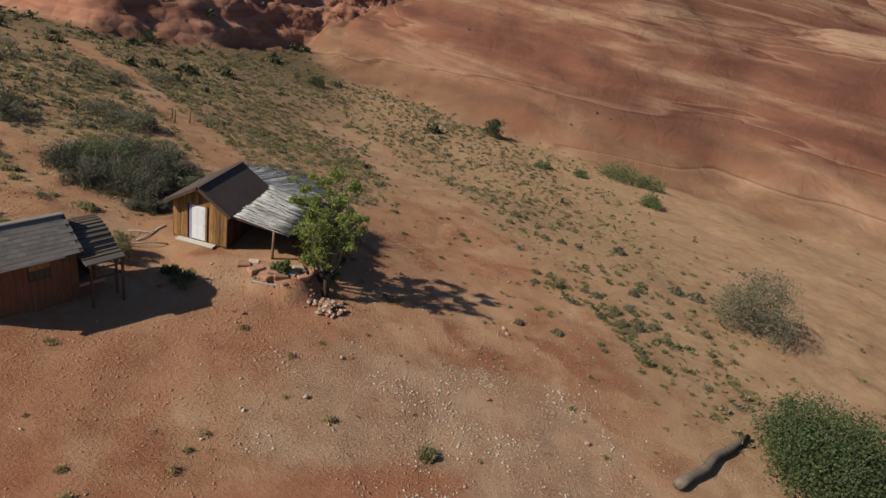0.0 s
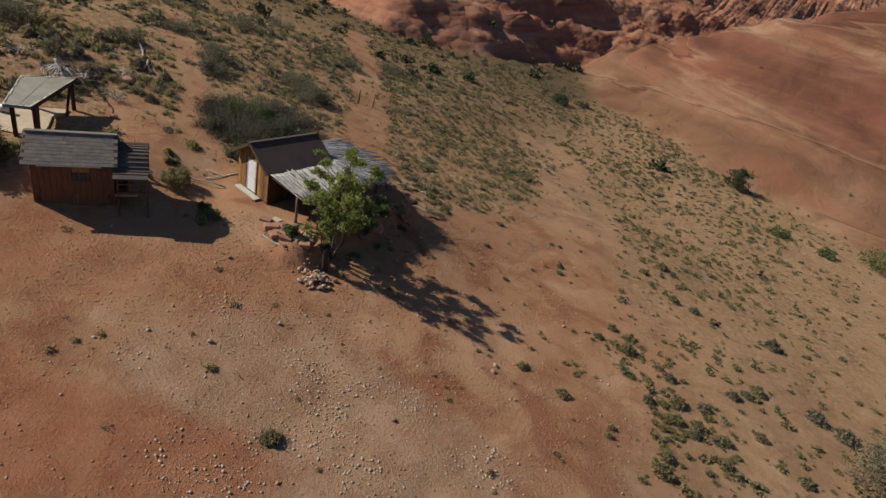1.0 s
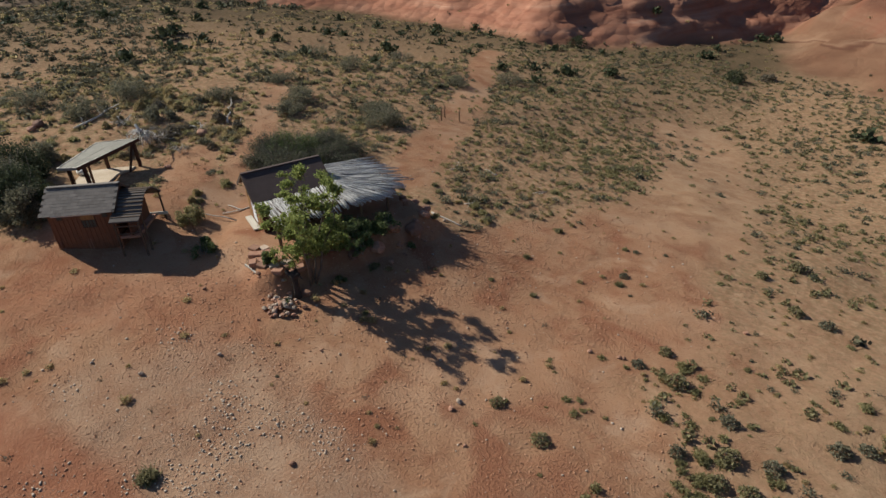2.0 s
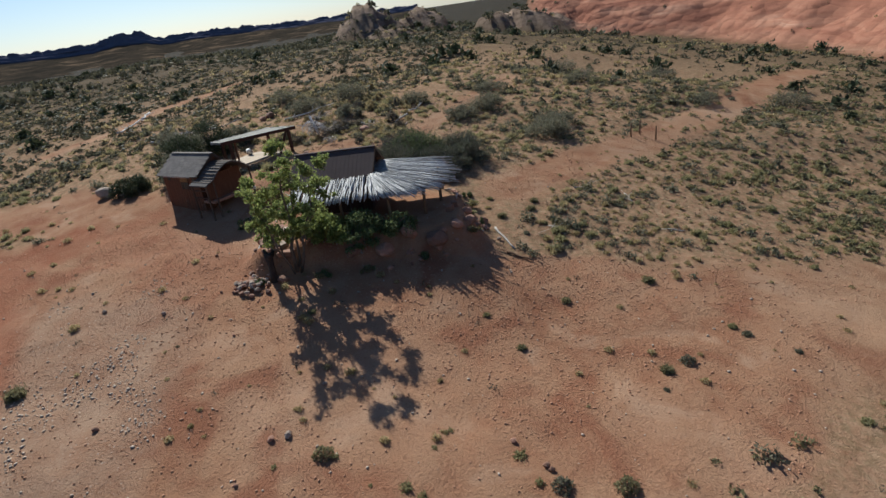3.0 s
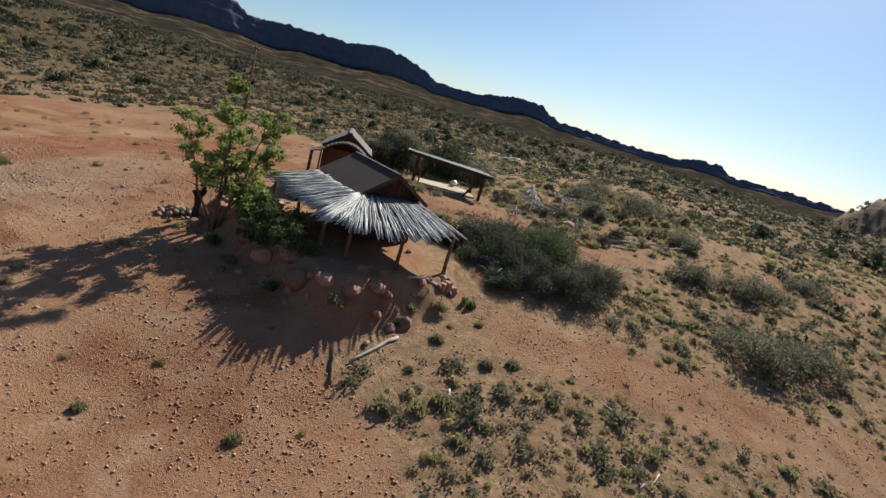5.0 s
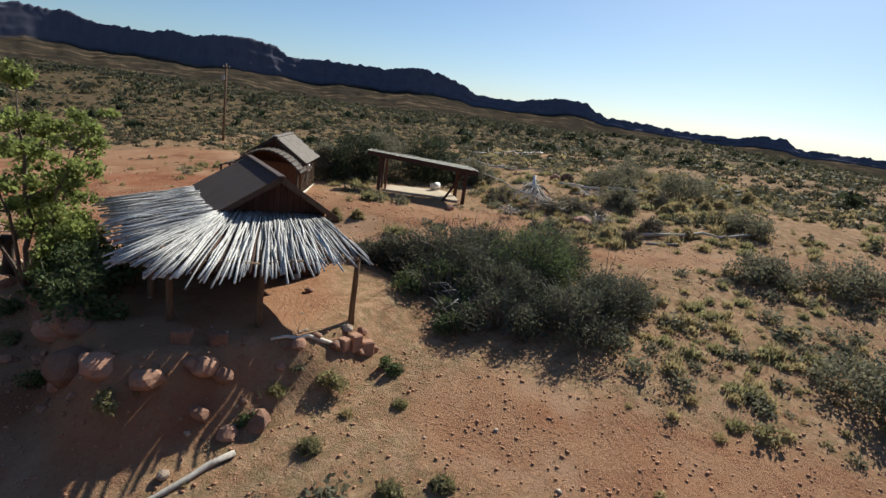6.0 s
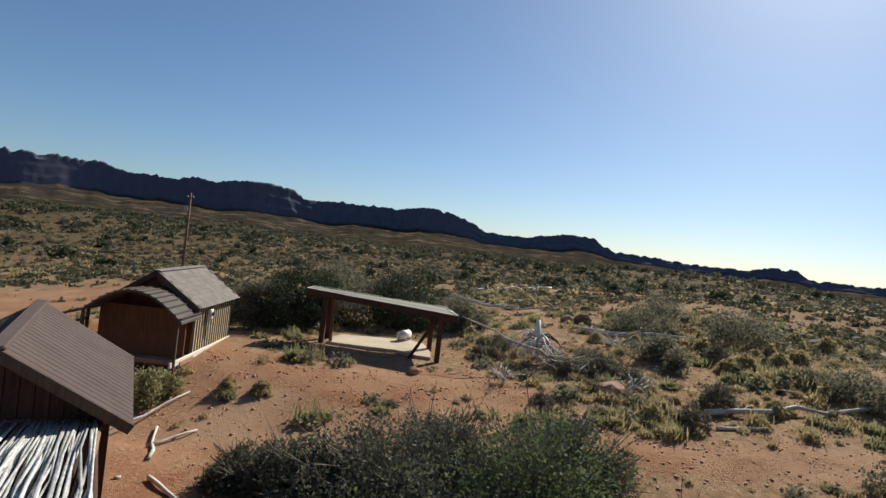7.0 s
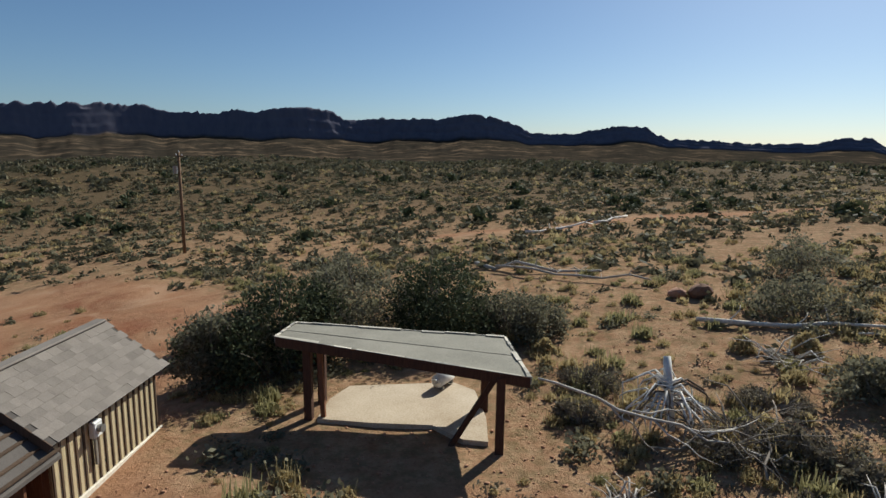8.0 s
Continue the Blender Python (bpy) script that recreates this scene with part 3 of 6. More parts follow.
gx, gy = lines(-18, 30, 0.3, 4200), lines(-16, 24, 0.3, 4200)
X, Y = np.meshgrid(gx, gy)
fx, fy = X.ravel(), Y.ravel()
Z, cliff_w, dome_w, pale_w = land(fx, fy)
nx, ny = len(gx), len(gy)
corner = (np.arange(ny - 1)[:, None] * nx + np.arange(nx - 1)[None, :]).ravel()
quads = np.stack([corner, corner + 1, corner + nx + 1, corner + nx], 1)
me = mesh_np("ground", np.stack([fx, fy, Z], 1), quads)
bare_w = bare(fx, fy)
sparse = smooth(16, 24, fx) * smooth(30, 10, fy) * 0.6
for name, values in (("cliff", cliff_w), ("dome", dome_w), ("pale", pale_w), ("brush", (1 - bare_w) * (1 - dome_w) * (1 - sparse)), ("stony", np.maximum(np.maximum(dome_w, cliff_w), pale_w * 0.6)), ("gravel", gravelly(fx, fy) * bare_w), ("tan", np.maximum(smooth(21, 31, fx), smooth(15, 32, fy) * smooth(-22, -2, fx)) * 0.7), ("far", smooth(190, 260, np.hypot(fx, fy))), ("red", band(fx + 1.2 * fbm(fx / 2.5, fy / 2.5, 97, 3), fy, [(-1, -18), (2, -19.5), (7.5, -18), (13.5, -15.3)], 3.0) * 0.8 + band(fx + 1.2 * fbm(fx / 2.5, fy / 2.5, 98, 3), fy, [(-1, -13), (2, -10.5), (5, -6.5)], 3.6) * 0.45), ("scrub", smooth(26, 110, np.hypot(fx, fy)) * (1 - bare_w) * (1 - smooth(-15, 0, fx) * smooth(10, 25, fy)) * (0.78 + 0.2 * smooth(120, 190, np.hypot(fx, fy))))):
    me.attributes.new(name, "FLOAT", "POINT").data.foreach_set("value", np.ascontiguousarray(values, np.float32))
me.polygons.foreach_set("use_smooth", [True] * len(me.polygons))
me.materials.append(M_GROUND)
tagged(new("ground", me), "red desert sand, gravel and slickrock sloping around the cabins", "ground", kind="structure")


# ---- mesas on the skyline ----
def mesa_band():
    """Rows of rock from the foot of the slopes up to the rim: talus, a broken cliff with ledges, a knobby rim."""
    az = np.linspace(88, 236, 1500)
    el = np.interp(az, [88, 99, 105, 108.5, 110.9, 112.1, 114.2, 116, 119, 123.4, 127.2, 128, 129, 131, 133, 135.4, 139.5, 140.9, 142.5, 144.5, 146, 148.3, 152.8, 157.4, 158.4, 160.7, 163, 166, 167.5, 169, 173, 174.6, 178, 182, 236],
                   [0.3, 0.35, 0.65, 0.75, 0.7, 1.3, 1.4, 0.95, 0.9, 1.1, 1.25, 1.5, 2.2, 2.4, 2.15, 1.65, 1.7, 2.35, 2.85, 3.15, 3.2, 2.8, 2.95, 2.75, 3.3, 3.7, 3.4, 3.05, 3.25, 2.9, 2.95, 3.35, 3.4, 3.1, 2.9])
    broad = 6 + 1780 * np.tan(np.radians(el))
    flat = az * 0
    knobs = np.abs(fbm(az * 1.1, flat, 105, 3)) * smooth(156, 168, az)
    rim = broad + 3.0 * fbm(az * 2.3, flat, 102, 4) + 6.0 * (0.4 - knobs) * smooth(156, 168, az)
    reach_ = 1720.0 + 70 * lattice(az * 0.11, flat + 3, 103)
    talus, cliff_n = 20, 18
    foot = np.interp(az, [112, 128, 140, 158, 180], [0.55, 0.55, 0.50, 0.40, 0.36]) + 0.05 * fbm(az * 0.4, flat, 113, 3)
    rows, lows = [], []
    for k in range(talus + cliff_n + 2):
        level = flat + k * 0.3
        gully = np.abs(fbm(az * 0.5, level * 0.2, 104, 3))
        rough_ = lattice(az * 3.0, level * 1.6, 107)
        if k < talus:
            f = k / (talus - 1)
            share = foot * f
            dr = -980 * (1 - f) ** 1.4 - 14 - 40 * (0.45 - gully) * f * (1 - f)
            lift = 4 * fbm(az * 0.5, level * 0.5, 109, 3) * f * (1 - f) * 4
        elif k < talus + cliff_n:
            f = (k - talus + 1) / cliff_n
            share = foot + (1 - foot) * f
            calm = 1 - 0.8 * smooth(158, 166, az)
            dr = -14 + 16 * f + calm * ((6 * gully + 1.5 * rough_) * smooth(0, 0.3, f) + 4 * np.floor(f * 3))
            lift = flat
        else:
            share, dr, lift = flat + (1.01 if k == talus + cliff_n else 0.85), (60 if k == talus + cliff_n else 900), flat
        r = reach_ + dr
        a = np.radians(az)
        top = np.where(share > 0.9, rim, broad)
        rows.append(np.stack([-np.sin(a) * r, np.cos(a) * r, -14 + (top + 14) * share + lift], 1))
        lows.append(smooth(1.15, 0.95, share / foot))
    n = len(az)
    c = (np.arange(len(rows) - 1)[:, None] * n + np.arange(n - 1)[None, :]).ravel()
    me = mesh_np("mesa", np.concatenate(rows), np.stack([c, c + n, c + n + 1, c + 1], 1))
    me.attributes.new("low", "FLOAT", "POINT").data.foreach_set("value", np.concatenate(lows).astype(np.float32))
    me.polygons.foreach_set("use_smooth", [True] * len(me.polygons))
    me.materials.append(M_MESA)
    tagged(new("backdrop", me), "long line of dark flat-topped mesas tinted haze-blue on the horizon", "mesa", kind="structure")


mesa_band()


# ---- cabin with white door ----
CABIN_TURN = -8.2
cabin = thing("cabin", (0.02, 0.17, 0), CABIN_TURN, "small weathered board cabin with a brown gabled roof and white door", "cabin")
HW, HL, EAVE, RIDGE = 1.52, 2.02, 2.36, 3.33     # half width, half length, eave and ridge heights
SLOPE = (RIDGE - EAVE) / HW


def gable_top(x):
    return RIDGE - 0.10 - SLOPE * abs(x)


def gable_wall(parent, y, out, door=None, material=None):
    """Boards side by side across a gable, each cut to the slope; a door opening is left free."""
    n = 15
    w = 2 * HW / n
    rng = np.random.default_rng(int(40 + y * 3))
    for i in range(n):
        x0, x1 = -HW + i * w + 0.006, -HW + (i + 1) * w - 0.006
        lift = rng.uniform(0, 0.016)
        foot = 0.06 + rng.uniform(0, 0.03)
        pieces = [(foot, None)]
        if door and x1 > door[0] and x0 < door[1]:
            pieces = [(door[2], None)]
        for z0, _ in pieces:
            bm = bmesh.new()
            prism(bm, [(x0, z0), (x1, z0), (x1, gable_top(x1)), (x0, gable_top(x0))], y, y + out * (0.03 + lift))
            part("board", bm, material or M_BOARD, parent)


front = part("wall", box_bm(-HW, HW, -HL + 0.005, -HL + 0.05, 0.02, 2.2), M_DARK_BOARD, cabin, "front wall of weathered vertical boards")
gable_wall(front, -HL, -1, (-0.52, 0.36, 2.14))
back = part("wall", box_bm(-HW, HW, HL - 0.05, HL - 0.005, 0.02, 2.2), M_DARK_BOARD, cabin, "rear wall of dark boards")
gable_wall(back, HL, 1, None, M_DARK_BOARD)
# side boards: the ramada's shadow on the east wall is put into the colour
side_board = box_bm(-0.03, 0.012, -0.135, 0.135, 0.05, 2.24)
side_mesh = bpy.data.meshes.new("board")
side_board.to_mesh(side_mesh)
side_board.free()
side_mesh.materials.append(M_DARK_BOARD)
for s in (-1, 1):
    wall = part("wall", box_bm(s * HW - 0.03, s * HW + 0.005, -HL + 0.06, HL - 0.06, 0.02, 2.24), M_DARK_BOARD, cabin, "side wall of boards with shade in their dark colour")
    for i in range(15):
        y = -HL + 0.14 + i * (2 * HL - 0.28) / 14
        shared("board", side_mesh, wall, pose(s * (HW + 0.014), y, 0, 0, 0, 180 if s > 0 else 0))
for s in (-1, 1):
    over, lip = 0.38, 0.38
    bm = bmesh.new()
    run = HW + over
    tilt = Matrix.Translation((0, 0, RIDGE)) @ Matrix.Rotation(s * math.atan(SLOPE), 4, "Y")
    length = run / math.cos(math.atan(SLOPE))
    box(bm, 0 if s > 0 else -length, length if s > 0 else 0, -HL - lip, HL + lip, -0.07, 0.0, tilt, 0.012)
    slope = part("roof_slope", bm, M_ROOF_FELT, cabin, "dark brown felt roof slope")
    for k in range(1, 20):
        y = -HL - lip + k * (2 * HL + 2 * lip) / 20
        part("seam", box_bm(0.1 if s > 0 else -length + 0.01, length - 0.01 if s > 0 else -0.1, y - 0.008, y + 0.008, 0.001, 0.0045, tilt), M_ROOF_FELT, slope)
    for y in (-HL - lip, HL + lip):
        part("barge_board", box_bm(0 if s > 0 else -length - 0.02, length + 0.02 if s > 0 else 0, y - 0.028, y + 0.0, -0.17, -0.004, tilt) if y < 0 else
             box_bm(0 if s > 0 else -length - 0.02, length + 0.02 if s > 0 else 0, y, y + 0.028, -0.17, -0.004, tilt), M_BATTEN, cabin, "dark worn barge board")
part("ridge_cap", box_bm(-0.13, 0.13, -HL - 0.40, HL + 0.40, RIDGE - 0.065, RIDGE + 0.012, worn=0.03), M_ROOF_FELT, cabin)
door = part("door", box_bm(-0.46, 0.30, -HL - 0.055, -HL - 0.012, 0.13, 2.10, worn=0.008), M_WHITE, cabin, "closed white painted door")
for z0, z1 in ((0.25, 0.95), (1.1, 1.98)):
    for x0, x1 in ((-0.38, -0.11), (-0.05, 0.22)):
        part("panel", box_bm(x0, x1, -HL - 0.062, -HL - 0.05, z0, z1, worn=0.005), M_WHITE, door)
knob = bmesh.new()
bmesh.ops.create_icosphere(knob, subdivisions=1, radius=0.035, matrix=Matrix.Translation((0.23, -HL - 0.09, 1.05)))
part("door_handle", knob, M_METAL, door)
for x0, x1, z0, z1, m in ((-0.60, -0.465, 0.10, 2.22, M_BLUE_TRIM), (0.305, 0.39, 0.10, 2.22, M_BOARD), (-0.60, 0.39, 2.11, 2.22, M_BOARD)):
    part("door_frame", box_bm(x0, x1, -HL - 0.05, -HL - 0.004, z0, z1), m, cabin, "faded lilac door frame" if m is M_BLUE_TRIM else "")
for x in (-0.55, 0.55):
    part("foundation_beam", box_bm(x * 2.6 - 0.12, x * 2.6 + 0.12, -HL - 0.02, HL + 0.02, -0.25, 0.06), M_DARK_BOARD, cabin)
step = thing("door_step", (0.02, 0.17, 0), CABIN_TURN, "long bleached plank step in front of the cabin door", "step")
part("tread", box_bm(-1.15, 0.98, -HL - 0.50, -HL - 0.10, 0.02, 0.11, worn=0.012), M_PLANK, step)
for x in (-0.95, 0.78):
    part("block", box_bm(x - 0.14, x + 0.14, -HL - 0.44, -HL - 0.14, -0.22, 0.018, worn=0.02), M_STONE, step)

# ---- pole-roofed ramada round two sides of the cabin ----
ramada = thing("ramada", (0, 0, 0), 0, "open ramada roofed with bleached round poles beside the cabin", "ramada")
turn_m = pose(0.02, 0.17, 0, 0, 0, CABIN_TURN)


def local(x, y):
    v = turn_m @ Vector((x, y, 0))
    return np.array([v.x, v.y])


INNER = [local(HW + 0.04, -HL - 0.2), local(HW + 0.04, HL + 0.1), local(HW - 0.1, HL + 0.18), local(-HW + 0.12, HL + 0.18)]
OUTER = [np.array(p) for p in ((4.4, -2.2), (4.45, 0.3), (4.6, 2.6), (4.9, 4.5), (4.25, 6.0), (2.7, 6.6), (-0.62, 6.35))]
OUT_S = [0.0, 0.22, 0.38, 0.56, 0.70, 0.80, 1.0]


def along(points, stops, s):
    pts = np.array(points)
    return np.array([np.interp(s, stops, pts[:, 0]), np.interp(s, stops, pts[:, 1])])


rng = np.random.default_rng(12)
COUNT = 350
for i in range(COUNT):
    s = (i + rng.uniform(-0.35, 0.35)) / (COUNT - 1)
    s = min(max(s, 0), 1)
    a = along(INNER, [0.0, 0.33, 0.70, 1.0], s)
    b = along(OUTER, OUT_S, s)
    b = a + (b - a) * (1 + rng.normal(-0.01, 0.075)) + rng.normal(0, 0.09, 2)
    fan = 1 - abs(s - 0.5) * 2
    za, zb = 2.10 + rng.uniform(0, 0.06) + fan * rng.uniform(0, 0.12), np.interp(s, [0, 0.5, 0.8, 1.0], [1.55, 1.44, 1.52, 1.78]) + rng.uniform(-0.03, 0.06)
    r = rng.uniform(0.017, 0.031)
    bm = bmesh.new()
    pts = crooked((a[0], a[1], za), (b[0], b[1], zb), 0.033, 4, rng)
    limb(bm, pts, [r * 0.8, r * 0.9, r, r * 1.05, r * rng.uniform(0.8, 1.15)], 6)
    part("pole", bm, M_POLE_WOOD, ramada, smooth=True)
for i in range(150):
    s = min(max((i + rng.uniform(-0.3, 0.3)) / 149, 0), 1)
    a, b = along(INNER, [0.0, 0.33, 0.70, 1.0], s), along(OUTER, OUT_S, s)
    b = a + (b - a) * rng.uniform(0.80, 0.92)
    zb = np.interp(s, [0, 0.5, 0.8, 1.0], [1.55, 1.44, 1.52, 1.78]) + 0.02
    bm = bmesh.new()
    limb(bm, crooked((a[0], a[1], 2.04), (b[0], b[1], zb), 0.012, 3, rng), [0.035, 0.042, 0.047, 0.045], 6)
    part("under_pole", bm, M_DARK_BOARD, ramada, smooth=True)
POSTS = ((3.75, -2.2, 1.60), (3.85, 0.5, 1.58), (4.0, 3.0, 1.56), (3.95, 4.9, 1.56), (2.1, 5.85, 1.60), (-0.45, 6.1, 1.72))
tops = []
for px_, py_, pz_ in POSTS:
    g = height(px_, py_)
    bm = bmesh.new()
    limb(bm, crooked((px_, py_, g - 0.25), (px_ + rng.normal(0, 0.03), py_ + rng.normal(0, 0.03), pz_), 0.012, 3, rng), [0.095, 0.085, 0.08, 0.075], 8)
    part("post", bm, M_POST, ramada, smooth=True)
    tops.append((px_, py_, pz_))
for a, b in zip(tops, tops[1:]):
    bm = bmesh.new()
    limb(bm, crooked(a, b, 0.015, 3, rng), [0.07] * 4, 8)
    part("beam", bm, M_POST, ramada, smooth=True)
for a, b in (((*local(HW + 0.05, -HL), 2.10), (*local(HW + 0.05, HL), 2.10)), ((*local(HW, HL + 0.1), 2.10), (*local(-HW, HL + 0.1), 2.10)),
             (tops[0], (*local(HW + 0.05, -HL), 2.08)), (tops[5], (*local(-HW + 0.1, HL + 0.1), 2.08)), (tops[3], (*local(HW, HL), 2.05))):
    bm = bmesh.new()
    limb(bm, crooked(a, b, 0.01, 3, rng), [0.055] * 4, 8)
    part("beam", bm, M_POST, ramada, smooth=True)


# ---- shed with shingled roof and arched porch ----
SHED_AT, SHED_TURN = (-4.67, -9.59, 0.95), -34.5
shed = thing("shed", SHED_AT, SHED_TURN, "board-and-batten shed with grey shingled gable roof on a slope", "shed")
SW, SL, SE, SR = 1.32, 1.75, 1.73, 2.65          # half width, half length, eave and ridge above the floor
S_SLOPE = (SR - SE) / SW
for s, m, lab in ((-1, M_PALE_BOARD, "cream painted board wall with dark battens"), (1, M_RED_BOARD, "red-brown board wall with barred window")):
    wall = part("wall", box_bm(s * SW - 0.04, s * SW + 0.04, -SL, SL, -0.05 if s < 0 else -0.75, SE - 0.09), m, shed, lab)
    n = 16 if s < 0 else 14
    for i in range(n + 1):
        y = -SL + i * 2 * SL / n
        w = 0.026 if s < 0 else 0.012
        x0, x1 = (s * SW + 0.04, s * SW + 0.062) if s > 0 else (s * SW - 0.065, s * SW - 0.04)
        part("batten", box_bm(x0, x1, y - w, y + w, -0.05 if s < 0 else -0.75, SE - 0.11), M_BATTEN if s < 0 else M_RED_BOARD, wall)
for y, out in ((-SL, -1), (SL, 1)):
    bm = bmesh.new()
    prism(bm, [(-SW, -0.05), (0.2, -0.75), (SW, -0.75), (SW, SE - 0.04), (0, SR - 0.06), (-SW, SE - 0.04)], y, y - out * 0.07)
    wall = part("wall", bm, M_RED_BOARD, shed, "dark red-brown gable wall")
    for i in range(1, 14):
        x = -SW + i * 2 * SW / 14
        part("batten", box_bm(x - 0.014, x + 0.014, min(y, y + out * 0.016), max(y, y + out * 0.016), -0.05, SR - 0.1 - S_SLOPE * abs(x)), M_RED_BOARD, wall)
tab = box_bm(-0.1495, 0.1495, 0, 0.24, 0, 0.009)
tab_mesh = bpy.data.meshes.new("shingle")
tab.to_mesh(tab_mesh)
tab.free()
tab_mesh.materials.append(M_SHINGLE)
rng = np.random.default_rng(31)
for s in (-1, 1):
    run = SW + 0.26
    length = run / math.cos(math.atan(S_SLOPE))
    tilt = Matrix.Translation((0, 0, SR)) @ Matrix.Rotation(s * math.atan(S_SLOPE), 4, "Y")
    slope = part("roof_slope", box_bm(0 if s > 0 else -length, length if s > 0 else 0, -SL - 0.28, SL + 0.22, -0.06, 0.0, tilt, 0.008), M_DARK_SHINGLE, shed, "grey shingled roof slope")
    courses = int(length / 0.20)
    for c in range(courses):
        for k in range(14):
            y = -SL - 0.14 + (k + 0.5 * (c % 2)) * 0.302 - 0.05
            if y > SL + 0.10:
                continue
            m = tilt @ Matrix.Translation((s * (length - c * 0.20 + 0.015), y, 0.004 + rng.uniform(0, 0.004))) @ Matrix.Rotation(radians(90 * s), 4, "Z") @ Matrix.Rotation(radians(-1.5), 4, "X")
            shared("shingle", tab_mesh, slope, m)
    for y in (-SL - 0.28, SL + 0.22):
        part("barge_board", box_bm(0 if s > 0 else -length, length if s > 0 else 0, y - 0.013, y + 0.013, -0.16, 0.004, tilt), M_BATTEN, shed)
part("eave_trim", box_bm(SW + 0.235, SW + 0.262, -SL + 0.3, SL - 0.5, SE - 0.26, SE - 0.20), M_PLANK, shed, "pale trim strip under the eave")
part("ridge_cap", box_bm(-0.14, 0.14, -SL - 0.29, SL + 0.23, SR - 0.05, SR + 0.02, worn=0.03), M_SHINGLE, shed)
part("sill_beam", box_bm(-SW - 0.11, -SW - 0.045, -SL - 0.15, SL + 1.75, -0.16, 0.03, worn=0.015), M_PLANK, shed, "bleached timber along the foot of the wall")
window = part("window", box_bm(SW + 0.045, SW + 0.075, -0.05, 0.75, 0.62, 1.52), M_DARK_BOARD, shed, "boarded window with a row of small bars")
part("shutter", box_bm(SW + 0.078, SW + 0.098, -0.02, 0.72, 1.12, 1.50), M_BOARD, window)
for k in range(4):
    part("pane", box_bm(SW + 0.078, SW + 0.088, 0.02 + k * 0.18, 0.15 + k * 0.18, 0.68, 1.08), M_GLASS_DARK, window)
for k in range(5):
    part("bar", box_bm(SW + 0.08, SW + 0.10, -0.015 + k * 0.18, 0.015 + k * 0.18, 0.64, 1.12), M_BATTEN, window)
for y in (-1.15, 1.3):
    small = part("window", box_bm(SW + 0.045, SW + 0.065, y - 0.16, y + 0.16, 1.18, 1.42), M_BATTEN, shed)
    part("pane", box_bm(SW + 0.066, SW + 0.072, y - 0.12, y + 0.12, 1.22, 1.38), M_GLASS_DARK, small)
for x in (-SW + 0.1, SW - 0.1):
    for y in (-SL + 0.2, 0, SL - 0.2):
        w = pose(*SHED_AT, 0, 0, SHED_TURN) @ Vector((x, y, 0))
        drop = height(w.x, w.y) - SHED_AT[2] - 0.15
        if drop < -0.2:
            part("pier", box_bm(x - 0.14, x + 0.14, y - 0.14, y + 0.14, drop, -0.05, worn=0.02), M_STONE, shed)
# arched porch: a shingled shell on posts against the near gable
porch_y0, porch_y1 = SL + 0.02, SL + 1.62
PW, PE, PR = 1.46, 1.38, 2.12


def arch(x):
    return PE + (PR - PE) * (1 - (abs(x) / PW) ** 1.9)


bm = bmesh.new()
xs = [-PW - 0.12 + i * (2 * PW + 0.12) / 16 for i in range(17)]
outline = [(x, arch(max(min(x, PW), -PW)) - max(0, abs(x) - PW) * 0.8) for x in xs]
xs_out = [(1.85, 1.27), (2.12, 1.17)]
outline += xs_out
prism(bm, outline + [(x, z - 0.07) for x, z in outline[::-1]], porch_y0, porch_y1)
porch = part("porch_roof", bm, M_DARK_SHINGLE, shed, "arched dark shingled porch roof")
for c in range(17):
    x = -PW - 0.08 + c * (PW * 2 + 0.62) / 17
    zz = arch(max(min(x, PW), -PW)) if x < PW else np.interp(x, [PW, 1.85, 2.12], [PE, 1.27, 1.17])
    part("lath", box_bm(x - 0.035, x + 0.035, porch_y0 - 0.02, porch_y1 + 0.03, zz - 0.005, zz + 0.028), M_BATTEN, porch)
for x, y in ((-PW + 0.03, porch_y1 - 0.08), (PW, porch_y1 - 0.08), (2.04, porch_y1 - 0.1), (2.04, porch_y0 + 0.2)):
    w = pose(*SHED_AT, 0, 0, SHED_TURN) @ Vector((x, y, 0))
    foot = height(w.x, w.y) - SHED_AT[2] - 0.2
    topz = 1.36 if x < 2 else 1.15
    part("post", box_bm(x - 0.045, x + 0.045, y - 0.045, y + 0.045, foot, topz, worn=0.008), M_BATTEN, shed, "slim porch post")
for z in (0.35, 0.80):
    part("rail", box_bm(2.01, 2.07, porch_y0 + 0.2, porch_y1 - 0.1, z, z + 0.06), M_BATTEN, shed)
# pale slab in dark stone colour, which stands in for the porch roof's shadow
part("porch_floor", box_bm(-PW, PW - 0.04, porch_y0, porch_y0 + 1.05, -0.22, -0.06, worn=0.01), M_STONE, shed, "porch floor slab coloured dark for the roof's shadow")
part("porch_wall", box_bm(-PW + 0.1, PW - 0.05, porch_y0 + 0.62, porch_y0 + 0.68, -0.06, PE + 0.12), M_RED_BOARD, shed, "dark red board wall under the porch")
meter = thing("electric_meter", (0, 0, 0), 0, "white electric meter box on the cream shed wall", "meter box")
meter.matrix_basis = pose(*SHED_AT, 0, 0, SHED_TURN) @ pose(-SW - 0.075, 0.62, 1.05)
part("case", box_bm(-0.13, 0.0, -0.13, 0.13, -0.02, 0.32, worn=0.02), M_TANK, meter)
part("pipe", box_bm(-0.06, -0.01, -0.03, 0.03, -0.62, -0.025), M_METAL, meter)
bm = bmesh.new()
bmesh.ops.create_cone(bm, segments=14, radius1=0.085, radius2=0.075, depth=0.1, cap_ends=True, matrix=Matrix.Translation((-0.18, 0, 0.17)) @ Matrix.Rotation(radians(90), 4, "Y"))
part("dial", bm, M_METAL, meter)

